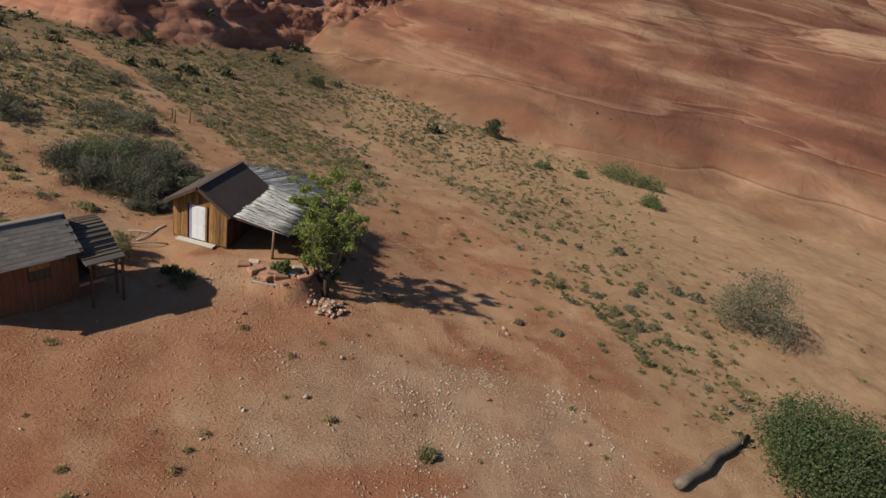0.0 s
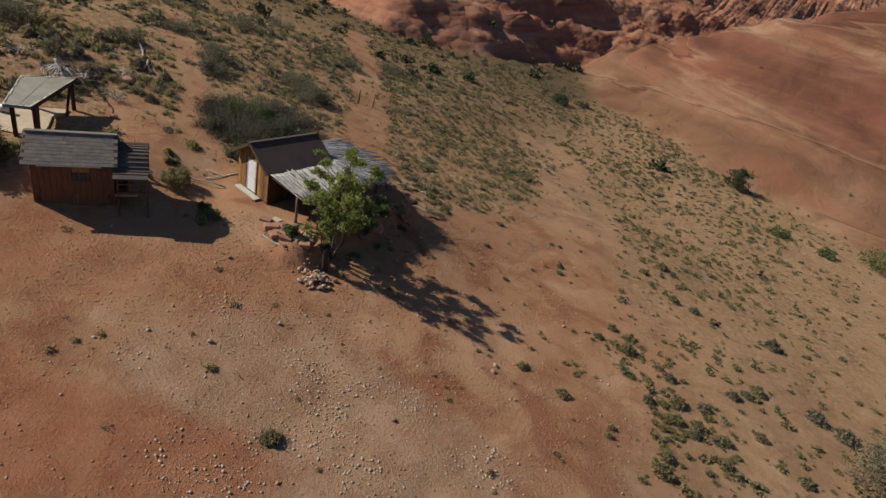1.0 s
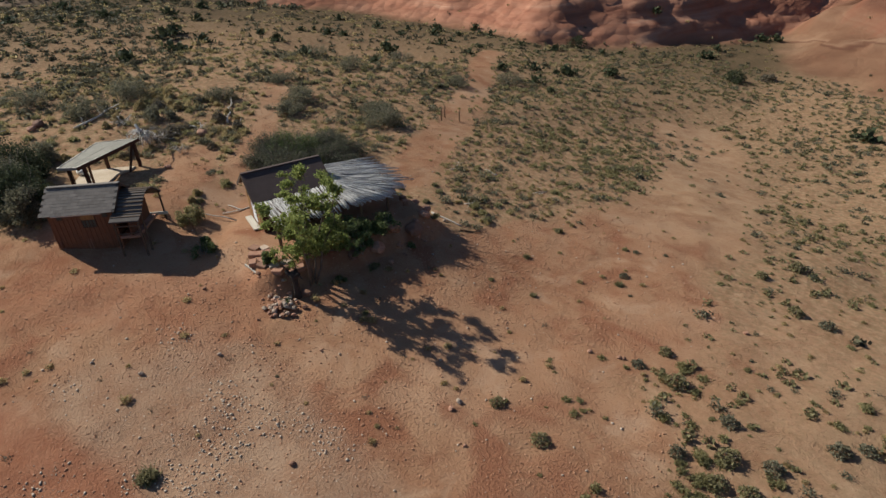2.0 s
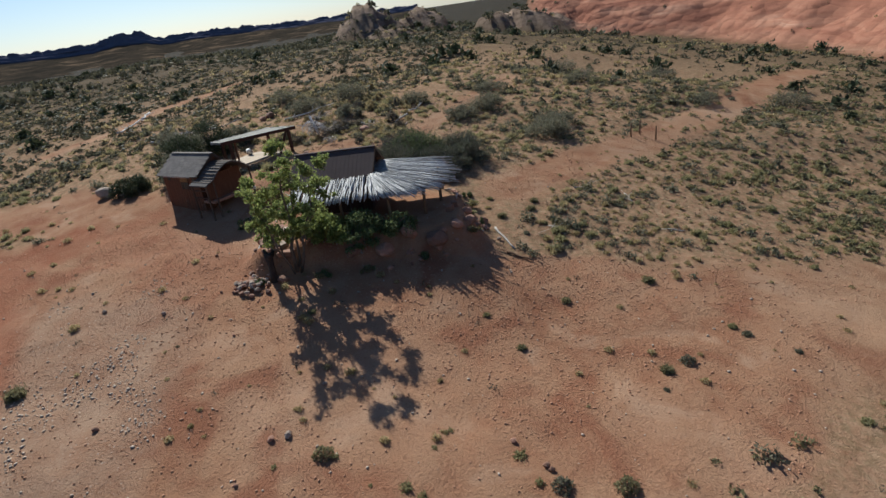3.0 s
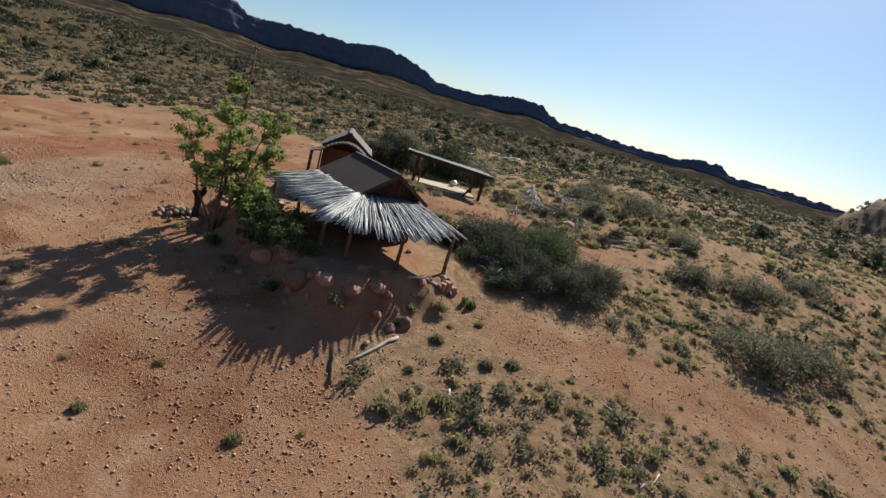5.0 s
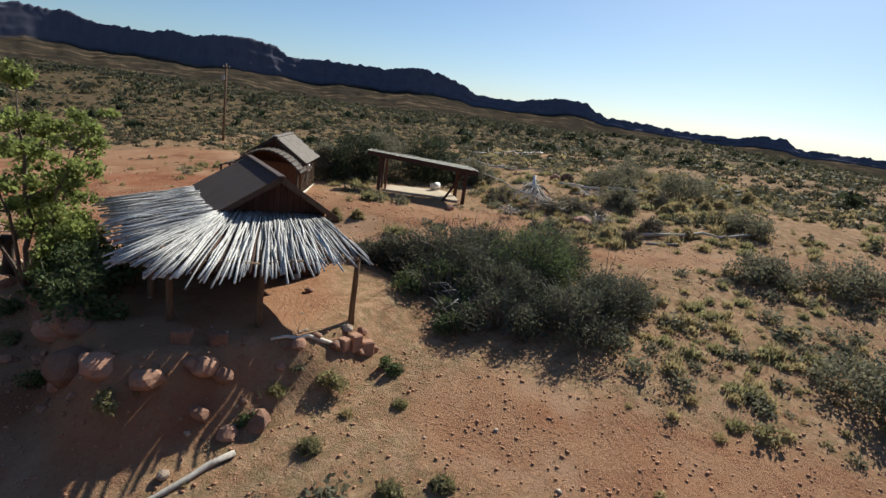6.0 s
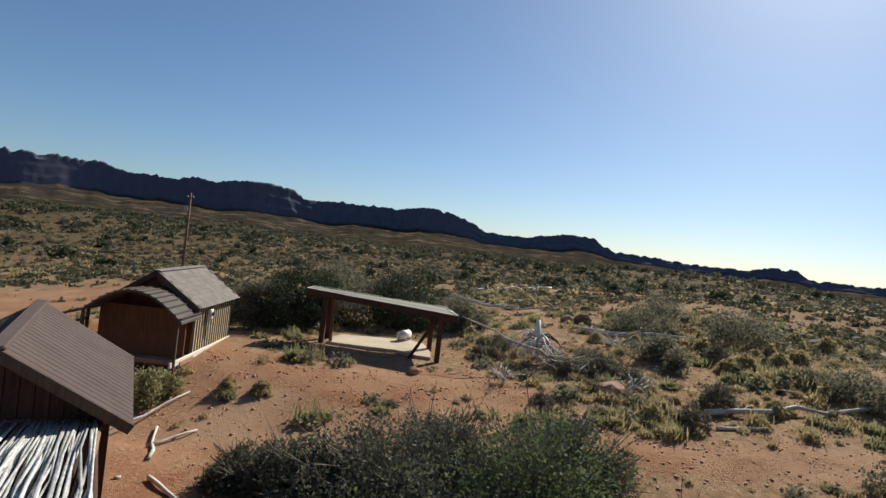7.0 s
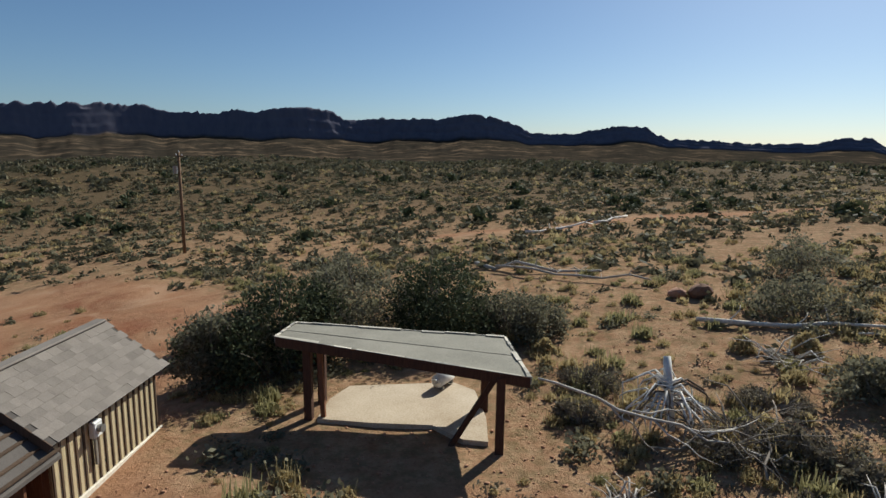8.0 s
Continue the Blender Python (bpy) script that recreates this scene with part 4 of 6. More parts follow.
# ---- flat-roofed pavilion over a slab ----
pavilion = thing("pavilion", (0, 0, 0), 0, "open pavilion with a worn flat grey roof over a slab", "pavilion")
RC = [Vector((-9.45, -9.2, 3.15)), Vector((-13.65, -4.5, 2.90)), Vector((-14.9, -7.03, 2.90)), Vector((-10.27, -10.15, 3.15))]


def plate(corners, thick):
    bm = bmesh.new()
    top = [bm.verts.new(c) for c in corners]
    low = [bm.verts.new(c - Vector((0, 0, thick))) for c in corners]
    bm.faces.new(top)
    bm.faces.new(low[::-1])
    for i in range(len(corners)):
        j = (i + 1) % len(corners)
        bm.faces.new((top[i], low[i], low[j], top[j]))
    bmesh.ops.recalc_face_normals(bm, faces=bm.faces)
    return bm


part("roof_deck", plate(RC, 0.05), M_ROLL_ROOF, pavilion, "worn grey rolled roofing")
mid = sum(RC, Vector()) / 4
for i in range(4):
    a, b = RC[i], RC[(i + 1) % 4]
    bm = bmesh.new()
    out = ((a + b) / 2 - mid)
    out.z = 0
    out = out.normalized() * 0.035
    up = Vector((0, 0, 0.02))
    deep = 0.24 if i in (0, 2) else 0.16
    vs = [a + up, b + up, b + up + out, a + up + out]
    bm.free()
    part("fascia", plate(vs, deep), M_FASCIA if i != 0 else M_DARK_BOARD, pavilion, "peeling pale fascia" if i != 0 else "dark deep fascia board")
    rng = np.random.default_rng(170 + i)
    f0 = 0.0
    while f0 < 0.97:
        f1 = min(1.0, f0 + rng.uniform(0.06, 0.22))
        p, q, inner = a.lerp(b, f0), a.lerp(b, f1), rng.uniform(0.3, 2.4)
        lift = up * rng.uniform(1.3, 2.2)
        part("edging_strip", plate([p + lift - out * inner, q + lift - out * inner * rng.uniform(0.6, 1.4), q + lift + out * 1.15, p + lift + out * 1.15], 0.012), M_PLANK if rng.uniform() < 0.7 else M_FASCIA, pavilion, "torn pale roof edging")
        f0 = f1 + (rng.uniform(0.01, 0.10) if rng.uniform() < 0.4 else 0.001)
for k in range(1, 5):
    f = k / 5
    a, b = RC[0].lerp(RC[1], f), RC[3].lerp(RC[2], f)
    d = (RC[1] - RC[0]).normalized() * 0.03
    dn = Vector((0, 0, -0.052))
    part("rafter", plate([a + dn - d, a + dn + d, b + dn + d, b + dn - d], 0.13), M_DARK_BOARD, pavilion)
for k in range(1, 2):
    f = k / 2
    a, b = RC[0].lerp(RC[3], f), RC[1].lerp(RC[2], f)
    d = (RC[3] - RC[0]).normalized() * 0.03
    up = Vector((0, 0, 0.010))
    part("roofing_lap", plate([a + up - d, b + up - d, b + up + d, a + up + d], 0.008), M_ROLL_ROOF, pavilion)


def square_post(parent, x, y, top, half, material, lean=(0, 0), name="post"):
    g = height(x, y) - 0.2
    bm = bmesh.new()
    box(bm, -half, half, -half, half, 0, top - g, None, 0.012)
    shear = Matrix.Identity(4)
    shear[0][2], shear[1][2] = lean[0] / (top - g), lean[1] / (top - g)
    bmesh.ops.transform(bm, matrix=Matrix.Translation((x, y, g)) @ shear @ Matrix.Rotation(radians(-38), 4, "Z"), verts=bm.verts)
    return part(name, bm, material, parent, "stout dark brown post")


for (x, y), top in (((-10.1, -8.75), 3.05), ((-13.25, -5.0), 2.84), ((-14.2, -6.9), 2.84), ((-10.75, -9.55), 3.04)):
    square_post(pavilion, x, y, top, 0.10, M_DARK_BOARD)
square_post(pavilion, -12.45, -5.95, 2.84, 0.07, M_DARK_BOARD, (-0.75, 0.85), "brace")
square_post(pavilion, -10.4, -8.5, 3.02, 0.06, M_RED_BOARD, (0.1, 0.05), "brace")
slab = thing("concrete_slab", (0, 0, 0), 0, "dusty pale concrete slab under the pavilion roof", "slab")
zs = 1.14
part("slab", plate([Vector((*q, zs)) for q in ((-10.2, -8.45), (-11.3, -7.55), (-12.5, -6.72), (-12.75, -5.75), (-13.2, -5.35), (-13.9, -6.4), (-14.6, -7.9), (-14.4, -8.7), (-13.1, -9.3), (-11.7, -9.95), (-10.9, -9.4))], 0.35), M_CONCRETE, slab)
tank = thing("gas_tank", (-14.0, -8.6, 1.17), 28, "small white gas tank lying on the slab", "tank")
bm = bmesh.new()
bmesh.ops.create_cone(bm, segments=18, radius1=0.19, radius2=0.19, depth=0.85, cap_ends=True, matrix=Matrix.Translation((0, 0, 0.24)) @ Matrix.Rotation(radians(90), 4, "Y"))
bmesh.ops.bevel(bm, geom=[e for e in bm.edges if len(e.link_faces) == 2 and e.calc_face_angle() > 1.0], offset=0.07, segments=3, affect="EDGES")
part("shell", bm, M_TANK, tank, smooth=True)
for x in (-0.26, 0.26):
    part("foot", box_bm(x - 0.04, x + 0.04, -0.15, 0.15, 0.0, 0.10), M_METAL, tank)
part("valve", box_bm(0.42, 0.52, -0.05, 0.05, 0.22, 0.34, worn=0.01), M_METAL, tank)

# ---- utility pole ----
pole = thing("utility_pole", (-12.0, -42.7, height(-12.0, -42.7)), 15, "tall bare wooden utility pole with a small transformer", "utility pole")
bm = bmesh.new()
limb(bm, [(0, 0, -0.5), (0, 0, 3), (0.02, 0, 7.6)], [0.13, 0.12, 0.09], 10)
part("mast", bm, M_POST, pole, smooth=True)
bm = bmesh.new()
bmesh.ops.create_cone(bm, segments=14, radius1=0.17, radius2=0.17, depth=0.55, cap_ends=True, matrix=Matrix.Translation((0.32, 0, 6.3)))
can = part("transformer", bm, M_METAL, pole, "pale grey transformer can")
part("bracket", box_bm(0.05, 0.2, -0.05, 0.05, 6.2, 6.4), M_METAL, can)
part("cross_arm", box_bm(-0.05, 0.05, -0.6, 0.6, 7.25, 7.35), M_POST, pole)
for y in (-0.5, 0.0, 0.5):
    bm = bmesh.new()
    bmesh.ops.create_cone(bm, segments=8, radius1=0.05, radius2=0.03, depth=0.14, cap_ends=True, matrix=Matrix.Translation((0, y, 7.42 if y else 7.66)))
    part("insulator", bm, M_TANK, pole)


# ---- plants ----
def crown_points(rng, n, clumps, shell=0.55):
    """Leaf places in a crown of uneven clumps (x, y, z, radius), denser near the clumps' skins."""
    c = np.array(clumps)
    pick = rng.choice(len(c), n, p=c[:, 3] ** 2 / np.sum(c[:, 3] ** 2))
    d = rng.normal(size=(n, 3))
    d /= np.linalg.norm(d, axis=1)[:, None]
    r = c[pick, 3] * (shell + (1 - shell) * rng.uniform(0, 1, n)) * (1 + 0.18 * rng.normal(size=n))
    p = c[pick, :3] + d * r[:, None] * np.array([1, 1, 0.8])
    return p


def leafy(name, verts, faces, material, parent, label=""):
    me = mesh_np(name, verts, faces)
    me.materials.append(material)
    ob = new(name, me)
    ob.parent = parent
    return tagged(ob, label)


def bush(x, y, rx, ry, h, seed, material, label, count=2600, leaf=0.09, group="", twigs=26, category="bush", name="bush"):
    rng = np.random.default_rng(seed)
    g = height(x, y)
    ob = thing(name, (x, y, g - 0.05), rng.uniform(0, 360), label, category, group)
    n = max(6, int(9 * rx))
    clumps = []
    for _ in range(n):
        a, q = rng.uniform(0, math.tau), math.sqrt(rng.uniform(0, 1)) * 0.80
        cx, cy = math.cos(a) * q * rx, math.sin(a) * q * ry
        top = h * (1 - 0.55 * q * q) * rng.uniform(0.72, 1.0)
        rad = min(rng.uniform(0.24, 0.42) * min(rx, ry, h * 1.4), top * 0.62)
        clumps.append((cx, cy, max(top - rad * 0.85, rad * 0.35), rad))
        clumps.append((cx * 1.08, cy * 1.08, max((top - rad) * 0.45, rad * 0.3), rad * 1.02))
    p = crown_points(rng, count, clumps, 0.5)
    p = p[p[:, 2] > 0.03]
    v, f = leaves(p, leaf, rng)
    leafy("crown", v, f, material, ob)
    bm = bmesh.new()
    for _ in range(twigs):
        c = clumps[rng.integers(len(clumps))]
        a = np.array([c[0] * 0.25, c[1] * 0.25, 0.0])
        b = np.array(c[:3]) + rng.normal(0, c[3] * 0.62, 3) + np.array([0, 0, 0.12 * h])
        b[2] = max(b[2], 0.15)
        limb(bm, crooked(a, b, 0.05 * h, 3, rng), [0.024, 0.018, 0.012, 0.005], 4)
    part("branchwork", bm, M_TWIG, ob)
    return ob


SAGE_L = "dense grey-green desert bush in dry soil"
near_bushes = ((-6.6, 3.0, 2.1, 1.9, 2.0, 9000), (-8.9, 4.9, 2.3, 2.1, 2.25, 8500), (-6.2, 6.0, 1.9, 1.6, 1.75, 8000), (-10.6, 4.0, 1.6, 1.5, 1.6, 4000),
               (-9.3, 8.0, 1.8, 1.6, 1.6, 6500), (-5.1, 2.2, 1.4, 1.3, 1.45, 6000), (-4.7, 4.6, 1.5, 1.4, 1.5, 6500),
               (-5.0, 7.1, 1.5, 1.3, 1.35, 6000), (-7.4, 8.6, 1.7, 1.5, 1.6, 6000), (-4.3, 0.9, 1.0, 0.9, 0.9, 3000), (-8.3, 2.2, 1.6, 1.4, 1.5, 4000), (-4.1, 6.3, 1.1, 1.0, 0.9, 3500))
for k, (x, y, rx, ry, h, n) in enumerate(near_bushes):
    bush(x, y, rx * 1.1, ry * 1.1, h * 1.1, 200 + k, M_DARKSAGE if k % 5 != 1 else M_GREENBUSH, "large grey-green desert bush behind the cabin" if k % 5 != 1 else "large dark green desert bush behind the cabin", int(n * 1.25), 0.06, "bushes behind the cabin", 340)
for k, (x, y, rx, ry, h, n) in enumerate(((-8.9, -12.6, 1.6, 1.4, 2.6, 2600), (-10.6, -12.6, 2.4, 2.0, 3.4, 4500), (-13.4, -13.6, 2.6, 2.2, 3.8, 4500), (-16.2, -12.4, 2.4, 2.2, 3.4, 4500), (-18.4, -10.6, 1.8, 1.6, 1.9, 3000), (-9.2, -16.4, 1.6, 1.4, 1.7, 2500))):
    bush(x, y, rx, ry, h, 230 + k, M_JUNIPER if k % 2 else M_SAGE, "tall dark grey-green bush behind the pavilion", int(n * 2.6), 0.08, "bushes behind the pavilion", 60)
for k, (x, y, rx, ry, h, n) in enumerate(((-12.8, 15.6, 2.6, 2.0, 1.8, 3500), (-15.8, 16.8, 2.0, 1.8, 1.5, 2500), (-20.9, 11.7, 2.5, 2.0, 1.6, 2500), (-18.4, 9.2, 1.8, 1.5, 1.3, 2000), (-31.2, 23.8, 2.6, 2.2, 1.7, 1800),
                                          (-23.2, 42.6, 2.4, 2.0, 1.8, 1600), (-27.6, 13.0, 2.0, 1.7, 1.3, 1600), (-23.0, 33.5, 2.2, 1.8, 1.4, 1500), (-41.5, 24.0, 2.6, 2.2, 1.7, 1400), (-37, 35, 2.4, 2.0, 1.6, 1400),
                                          (-22.0, -1.0, 1.7, 1.5, 1.5, 2200), (-27.0, -5.5, 2.0, 1.8, 1.9, 2200), (-29.5, -1.5, 2.2, 2.0, 2.2, 2200), (-34, -9, 2.2, 2.0, 2.0, 1600), (-24.5, 5.5, 1.7, 1.6, 1.3, 1800))):
    bush(x, y, rx, ry, h, 260 + k, M_SAGE, SAGE_L, int(n * 1.6), 0.085, "bushes on the hillside", 30)
for k, (x, y, rx, h, n, lab, m) in enumerate(((22.3, 75.5, 2.3, 4.0, 2600, "dark juniper at the foot of the slickrock", M_JUNIPER), (43.6, 64.5, 4.2, 3.8, 3000, "spreading green shrub at the foot of the slickrock", M_GREENBUSH),
                                              (48.5, 62.0, 2.6, 3.0, 1800, "spreading green shrub at the foot of the slickrock", M_GREENBUSH), (43.8, 48.4, 2.4, 2.4, 1600, "dark green shrub on open sand", M_GREENBUSH),
                                              (38.9, 9.6, 3.5, 6.0, 9000, "tall grey-green shrub on the sandy slope", M_SAGE), (34.4, -7.3, 4.1, 4.9, 24000, "broad leafy green bush beside driftwood", M_BROADBUSH),
                                              (-11.6, 80.6, 2.0, 2.2, 1200, "dark juniper at the foot of the slickrock", M_JUNIPER), (-41.9, 79.4, 2.2, 2.6, 1200, "dark juniper at the foot of the cliff", M_JUNIPER), (-9.0, 86, 1.6, 1.4, 900, "reddish dry shrub below the cliff", M_GREY_BRUSH),
                                              (30, 62, 1.6, 1.6, 900, "dark green shrub on open sand", M_GREENBUSH), (36, 60, 1.4, 1.3, 800, "dark green shrub on open sand", M_GREENBUSH))):
    bush(x, y, rx, rx * 0.9, h, 300 + k, m, lab, n, 0.16 if n < 5000 else 0.10, "", 30, "shrub", "shrub")
for k, (x, y, r, h) in enumerate(((0.6, -5.6, 0.75, 1.1), (-0.4, -5.1, 0.5, 0.6), (7.2, -3.9, 0.35, 0.45), (4.6, -3.4, 0.6, 1.0))):
    bush(x, y, r, r, h, 340 + k, M_GREENBUSH, "small rounded green bush on red sand", 1300, 0.075, "small bushes by the cabins", 14, "bush", "small_bush")

bush(-3.3, -4.9, 0.85, 0.85, 1.25, 352, M_TUFT, "feathery olive-green shrub beside the shed", 5200, 0.05, "", 40, "shrub", "shrub")


# tree beside the ramada
def tree():
    rng = np.random.default_rng(77)
    x, y = 6.45, -2.0
    g = height(x, y)
    ob = thing("tree", (x, y, g - 0.1), 0, "small leafy green tree with several slim stems beside the ramada", "tree")
    top = 5.15 - g
    clumps = []
    for k, (dx, dy, hh, r) in enumerate(((-0.1, 0.35, 1.0, 0.10), (-1.6, 0.6, 0.84, 0.075), (0.6, 2.1, 0.84, 0.07), (1.2, -0.8, 0.76, 0.06), (-1.1, 2.3, 0.80, 0.055), (-0.8, -1.5, 0.76, 0.05))):
        bm = bmesh.new()
        pts = crooked((dx * 0.10, dy * 0.10, 0), (dx * 1.15 + 0.3, dy * 0.92, top * hh), 0.10, 6, rng)
        limb(bm, pts, [r, r * 0.9, r * 0.78, r * 0.64, r * 0.48, r * 0.3, r * 0.12], 8)
        for j in range(2, 7):
            for _ in range(3):
                a = np.array(pts[j])
                ang = rng.uniform(0, math.tau)
                ln = rng.uniform(0.4, 1.35) * (1.25 - 0.13 * j)
                b = a + np.array([math.cos(ang) * ln, math.sin(ang) * ln, rng.uniform(0.0, 0.5)])
                limb(bm, crooked(a, b, 0.05, 3, rng), [r * 0.4, r * 0.28, r * 0.18, r * 0.07], 5)
                for f in (0.55, 1.0):
                    clumps.append((*(a + (b - a) * f + rng.normal(0, 0.10, 3)), rng.uniform(0.18, 0.40)))
        clumps.append((*pts[-1], 0.30))
        part("trunk" if k == 0 else "limb", bm, M_BARK, ob, smooth=True)
    clumps = [c for c in clumps if c[2] > 1.7 + 0.4 * math.sin(3 * c[0] + 2 * c[1])]
    p = crown_points(rng, 18500, clumps, 0.1)
    v, f = leaves(p, 0.095, rng, long=1.35)
    leafy("crown", v, f, M_LEAF, ob)


tree()


def low_tree():
    """The leafy bush that grows under the front corner of the ramada."""
    bush(5.6, -0.4, 1.1, 1.4, 1.7, 361, M_LEAF, "leafy green sapling under the ramada edge", 3200, 0.11, "", 18, "sapling", "sapling")
    bush(6.3, 1.6, 0.8, 1.0, 1.6, 362, M_GREENBUSH, "dark green bush below the ramada", 1500, 0.09, "", 10, "bush", "small_bush")

    bush(5.2, 1.2, 1.3, 1.4, 1.5, 363, M_GREENBUSH, "dense green bush in the shade of the ramada", 4200, 0.085, "", 30, "bush", "shade_bush")
    bush(5.5, 3.4, 1.0, 1.1, 1.2, 364, M_GREENBUSH, "dense green bush in the shade of the ramada", 2600, 0.085, "", 24, "bush", "shade_bush")


low_tree()


# tufts on the open sand, each one a thing
def tuft_mesh(seed, n, r, h, width=0.022):
    rng = np.random.default_rng(seed)
    base = np.stack([rng.normal(0, r * 0.4, n), rng.normal(0, r * 0.4, n), np.zeros(n)], 1)
    v1, f1 = blades(base, h, rng, 0.75, width)
    d = rng.normal(size=(n, 3))
    d /= np.linalg.norm(d, axis=1)[:, None]
    d[:, 2] = np.abs(d[:, 2])
    c = d * np.array([r, r, h * 0.8]) * rng.uniform(0.45, 1.0, (n, 1))
    v2, f2 = leaves(c, r * 0.3, rng, long=2.2)
    return (v1, f1), (v2, f2)


def tuft_whole(*args):
    (v1, f1), (v2, f2) = tuft_mesh(*args)
    return np.concatenate([v1, v2]), np.concatenate([f1, f2 + len(v1)])


tuft_data = []
for k, (m, r, h) in enumerate(((M_TUFT, 0.30, 0.34), (M_OLIVE, 0.34, 0.42), (M_SAGE, 0.26, 0.26), (M_STRAW, 0.24, 0.30))):
    pair = []
    for name, (v, f) in zip(("blades", "leaves"), tuft_mesh(400 + k, 230, r, h, 0.014)):
        me = mesh_np(name, v, f)
        me.materials.append(m)
        pair.append(me)
    tuft_data.append(pair)
TUFT_LABELS = ("small green tuft on open red sand", "small olive-green shrub on open red sand", "small grey-green shrub on open sand", "small dry straw tuft on open sand")
SAND_TUFTS = ((11.1, 6.9, 0, 0.9), (13.4, 8.0, 1, 1.0), (15.5, 13.2, 1, 1.3), (16.6, 12.7, 2, 0.8), (10.3, 10.7, 1, 1.15), (13.2, -12.5, 1, 2.0), (13.8, 17.3, 2, 1.3), (16.4, -4.5, 3, 0.8),
              (15.0, 4.5, 3, 0.8), (9.5, 4.5, 3, 0.8), (11.5, -6.5, 2, 0.6), (7.6, 6.8, 3, 0.7), (13.2, 17.0, 0, 1.1), (15.2, 18.6, 2, 1.0), (9.2, 15.0, 1, 1.4), (2.1, 9.2, 1, 1.3),
              (1.2, 11.1, 1, 1.4), (0.2, 11.5, 1, 1.3), (4.0, 12.0, 0, 2.2), (2.2, 7.5, 0, 1.3), (1.6, 7.3, 2, 1.0), (4.1, 10.2, 2, 1.2), (10.0, -0.9, 0, 1.0), (-13.0, 0.9, 2, 1.4),
              (-11.3, 0.0, 2, 1.2), (-5.8, -3.5, 0, 1.3), (-5.0, -3.7, 1, 1.3), (-9.0, -1.3, 2, 1.5), (-14.3, 2.3, 0, 1.5), (-15.5, 3.0, 0, 1.4), (0.9, 8.6, 3, 1.1), (-0.4, 8.9, 0, 1.1))
for x, y, kind_, size in SAND_TUFTS:
    size *= 0.62
    ob = thing("grass_tuft", (x, y, height(x, y) - 0.02), RNG.uniform(0, 360), TUFT_LABELS[kind_], "plant", "tufts on the sand")
    for me in tuft_data[kind_]:
        shared(me.name, me, ob, Matrix.Diagonal((size, size, size * 0.72, 1)))


# rounded clumps that can be told apart, each one a thing
def clump(kind_, seed, m, n, r, h, leaf, label, group, rows):
    """Domed clump: a dense skin of small leaves over a woody core."""
    rng = np.random.default_rng(seed)
    d = rng.normal(size=(n, 3))
    d /= np.linalg.norm(d, axis=1)[:, None]
    d[:, 2] = np.abs(d[:, 2])
    lump = 1 + 0.18 * np.sin(5 * d[:, 0] + 2) * np.cos(4 * d[:, 1]) + 0.08 * rng.normal(size=n)
    p = d * np.array([r, r, h]) * (lump * rng.uniform(0.72, 1.0, n))[:, None]
    p[:, 2] = np.maximum(p[:, 2], 0.02)
    foliage = mesh_np("foliage", *leaves(p, leaf, rng, long=2.0))
    foliage.materials.append(m)
    core = bmesh.new()
    for _ in range(14):
        a = rng.uniform(0, math.tau)
        q = rng.uniform(0.3, 0.8)
        limb(core, [(0, 0, -0.05), (math.cos(a) * r * q * 0.5, math.sin(a) * r * q * 0.5, h * 0.45), (math.cos(a) * r * q, math.sin(a) * r * q, h * 0.85)], [0.014, 0.010, 0.004], 4)
    stems = bpy.data.meshes.new("stems")
    core.to_mesh(stems)
    core.free()
    stems.materials.append(M_TWIG)
    for x, y, size in rows:
        ob = thing(kind_, (x, y, height(x, y) - 0.02), RNG.uniform(0, 360), label, "plant", group)
        m4 = Matrix.Diagonal((size * RNG.uniform(0.9, 1.15), size, size * RNG.uniform(0.85, 1.1), 1))
        shared("foliage", foliage, ob, m4)
        shared("stems", stems, ob, m4)


clump("round_shrub", 441, M_OLIVE, 420, 0.36, 0.36, 0.055, "rounded olive-green tussock on tan sand", "tussocks on the sand",
      ((26.1, 5.7, 1.4), (26.6, 1.1, 1.25), (26.6, -0.1, 1.45), (27.5, 4.8, 1.2), (26.4, 4.3, 1.2), (30.1, 12.1, 1.3), (29.0, 5.1, 1.1), (29.3, 3.4, 1.2), (30.7, 7.2, 1.0),
       (33.3, 6.0, 1.1), (23.1, 19.3, 1.3), (20.0, 21.9, 1.2), (20.9, 24.9, 1.5), (20.8, 9.7, 0.95), (22.4, 8.1, 1.4), (20.9, 0.4, 1.1), (18.4, 0.4, 0.9)))
clump("round_shrub", 442, M_SAGE, 380, 0.34, 0.30, 0.055, "rounded grey-brown tussock on tan sand", "tussocks on the sand",
      ((28.8, 9.8, 1.3), (29.5, 10.8, 1.1), (27.5, 4.1, 1.1), (27.5, 6.7, 1.2), (33.8, 13.3, 2.0), (24.7, 4.4, 1.1), (20.5, 7.8, 1.0), (15.1, 14.2, 0.9), (25.2, 7.6, 1.2), (35.6, 13.1, 2.2), (30.6, 20.3, 2.0), (24.8, 19.4, 1.4)))
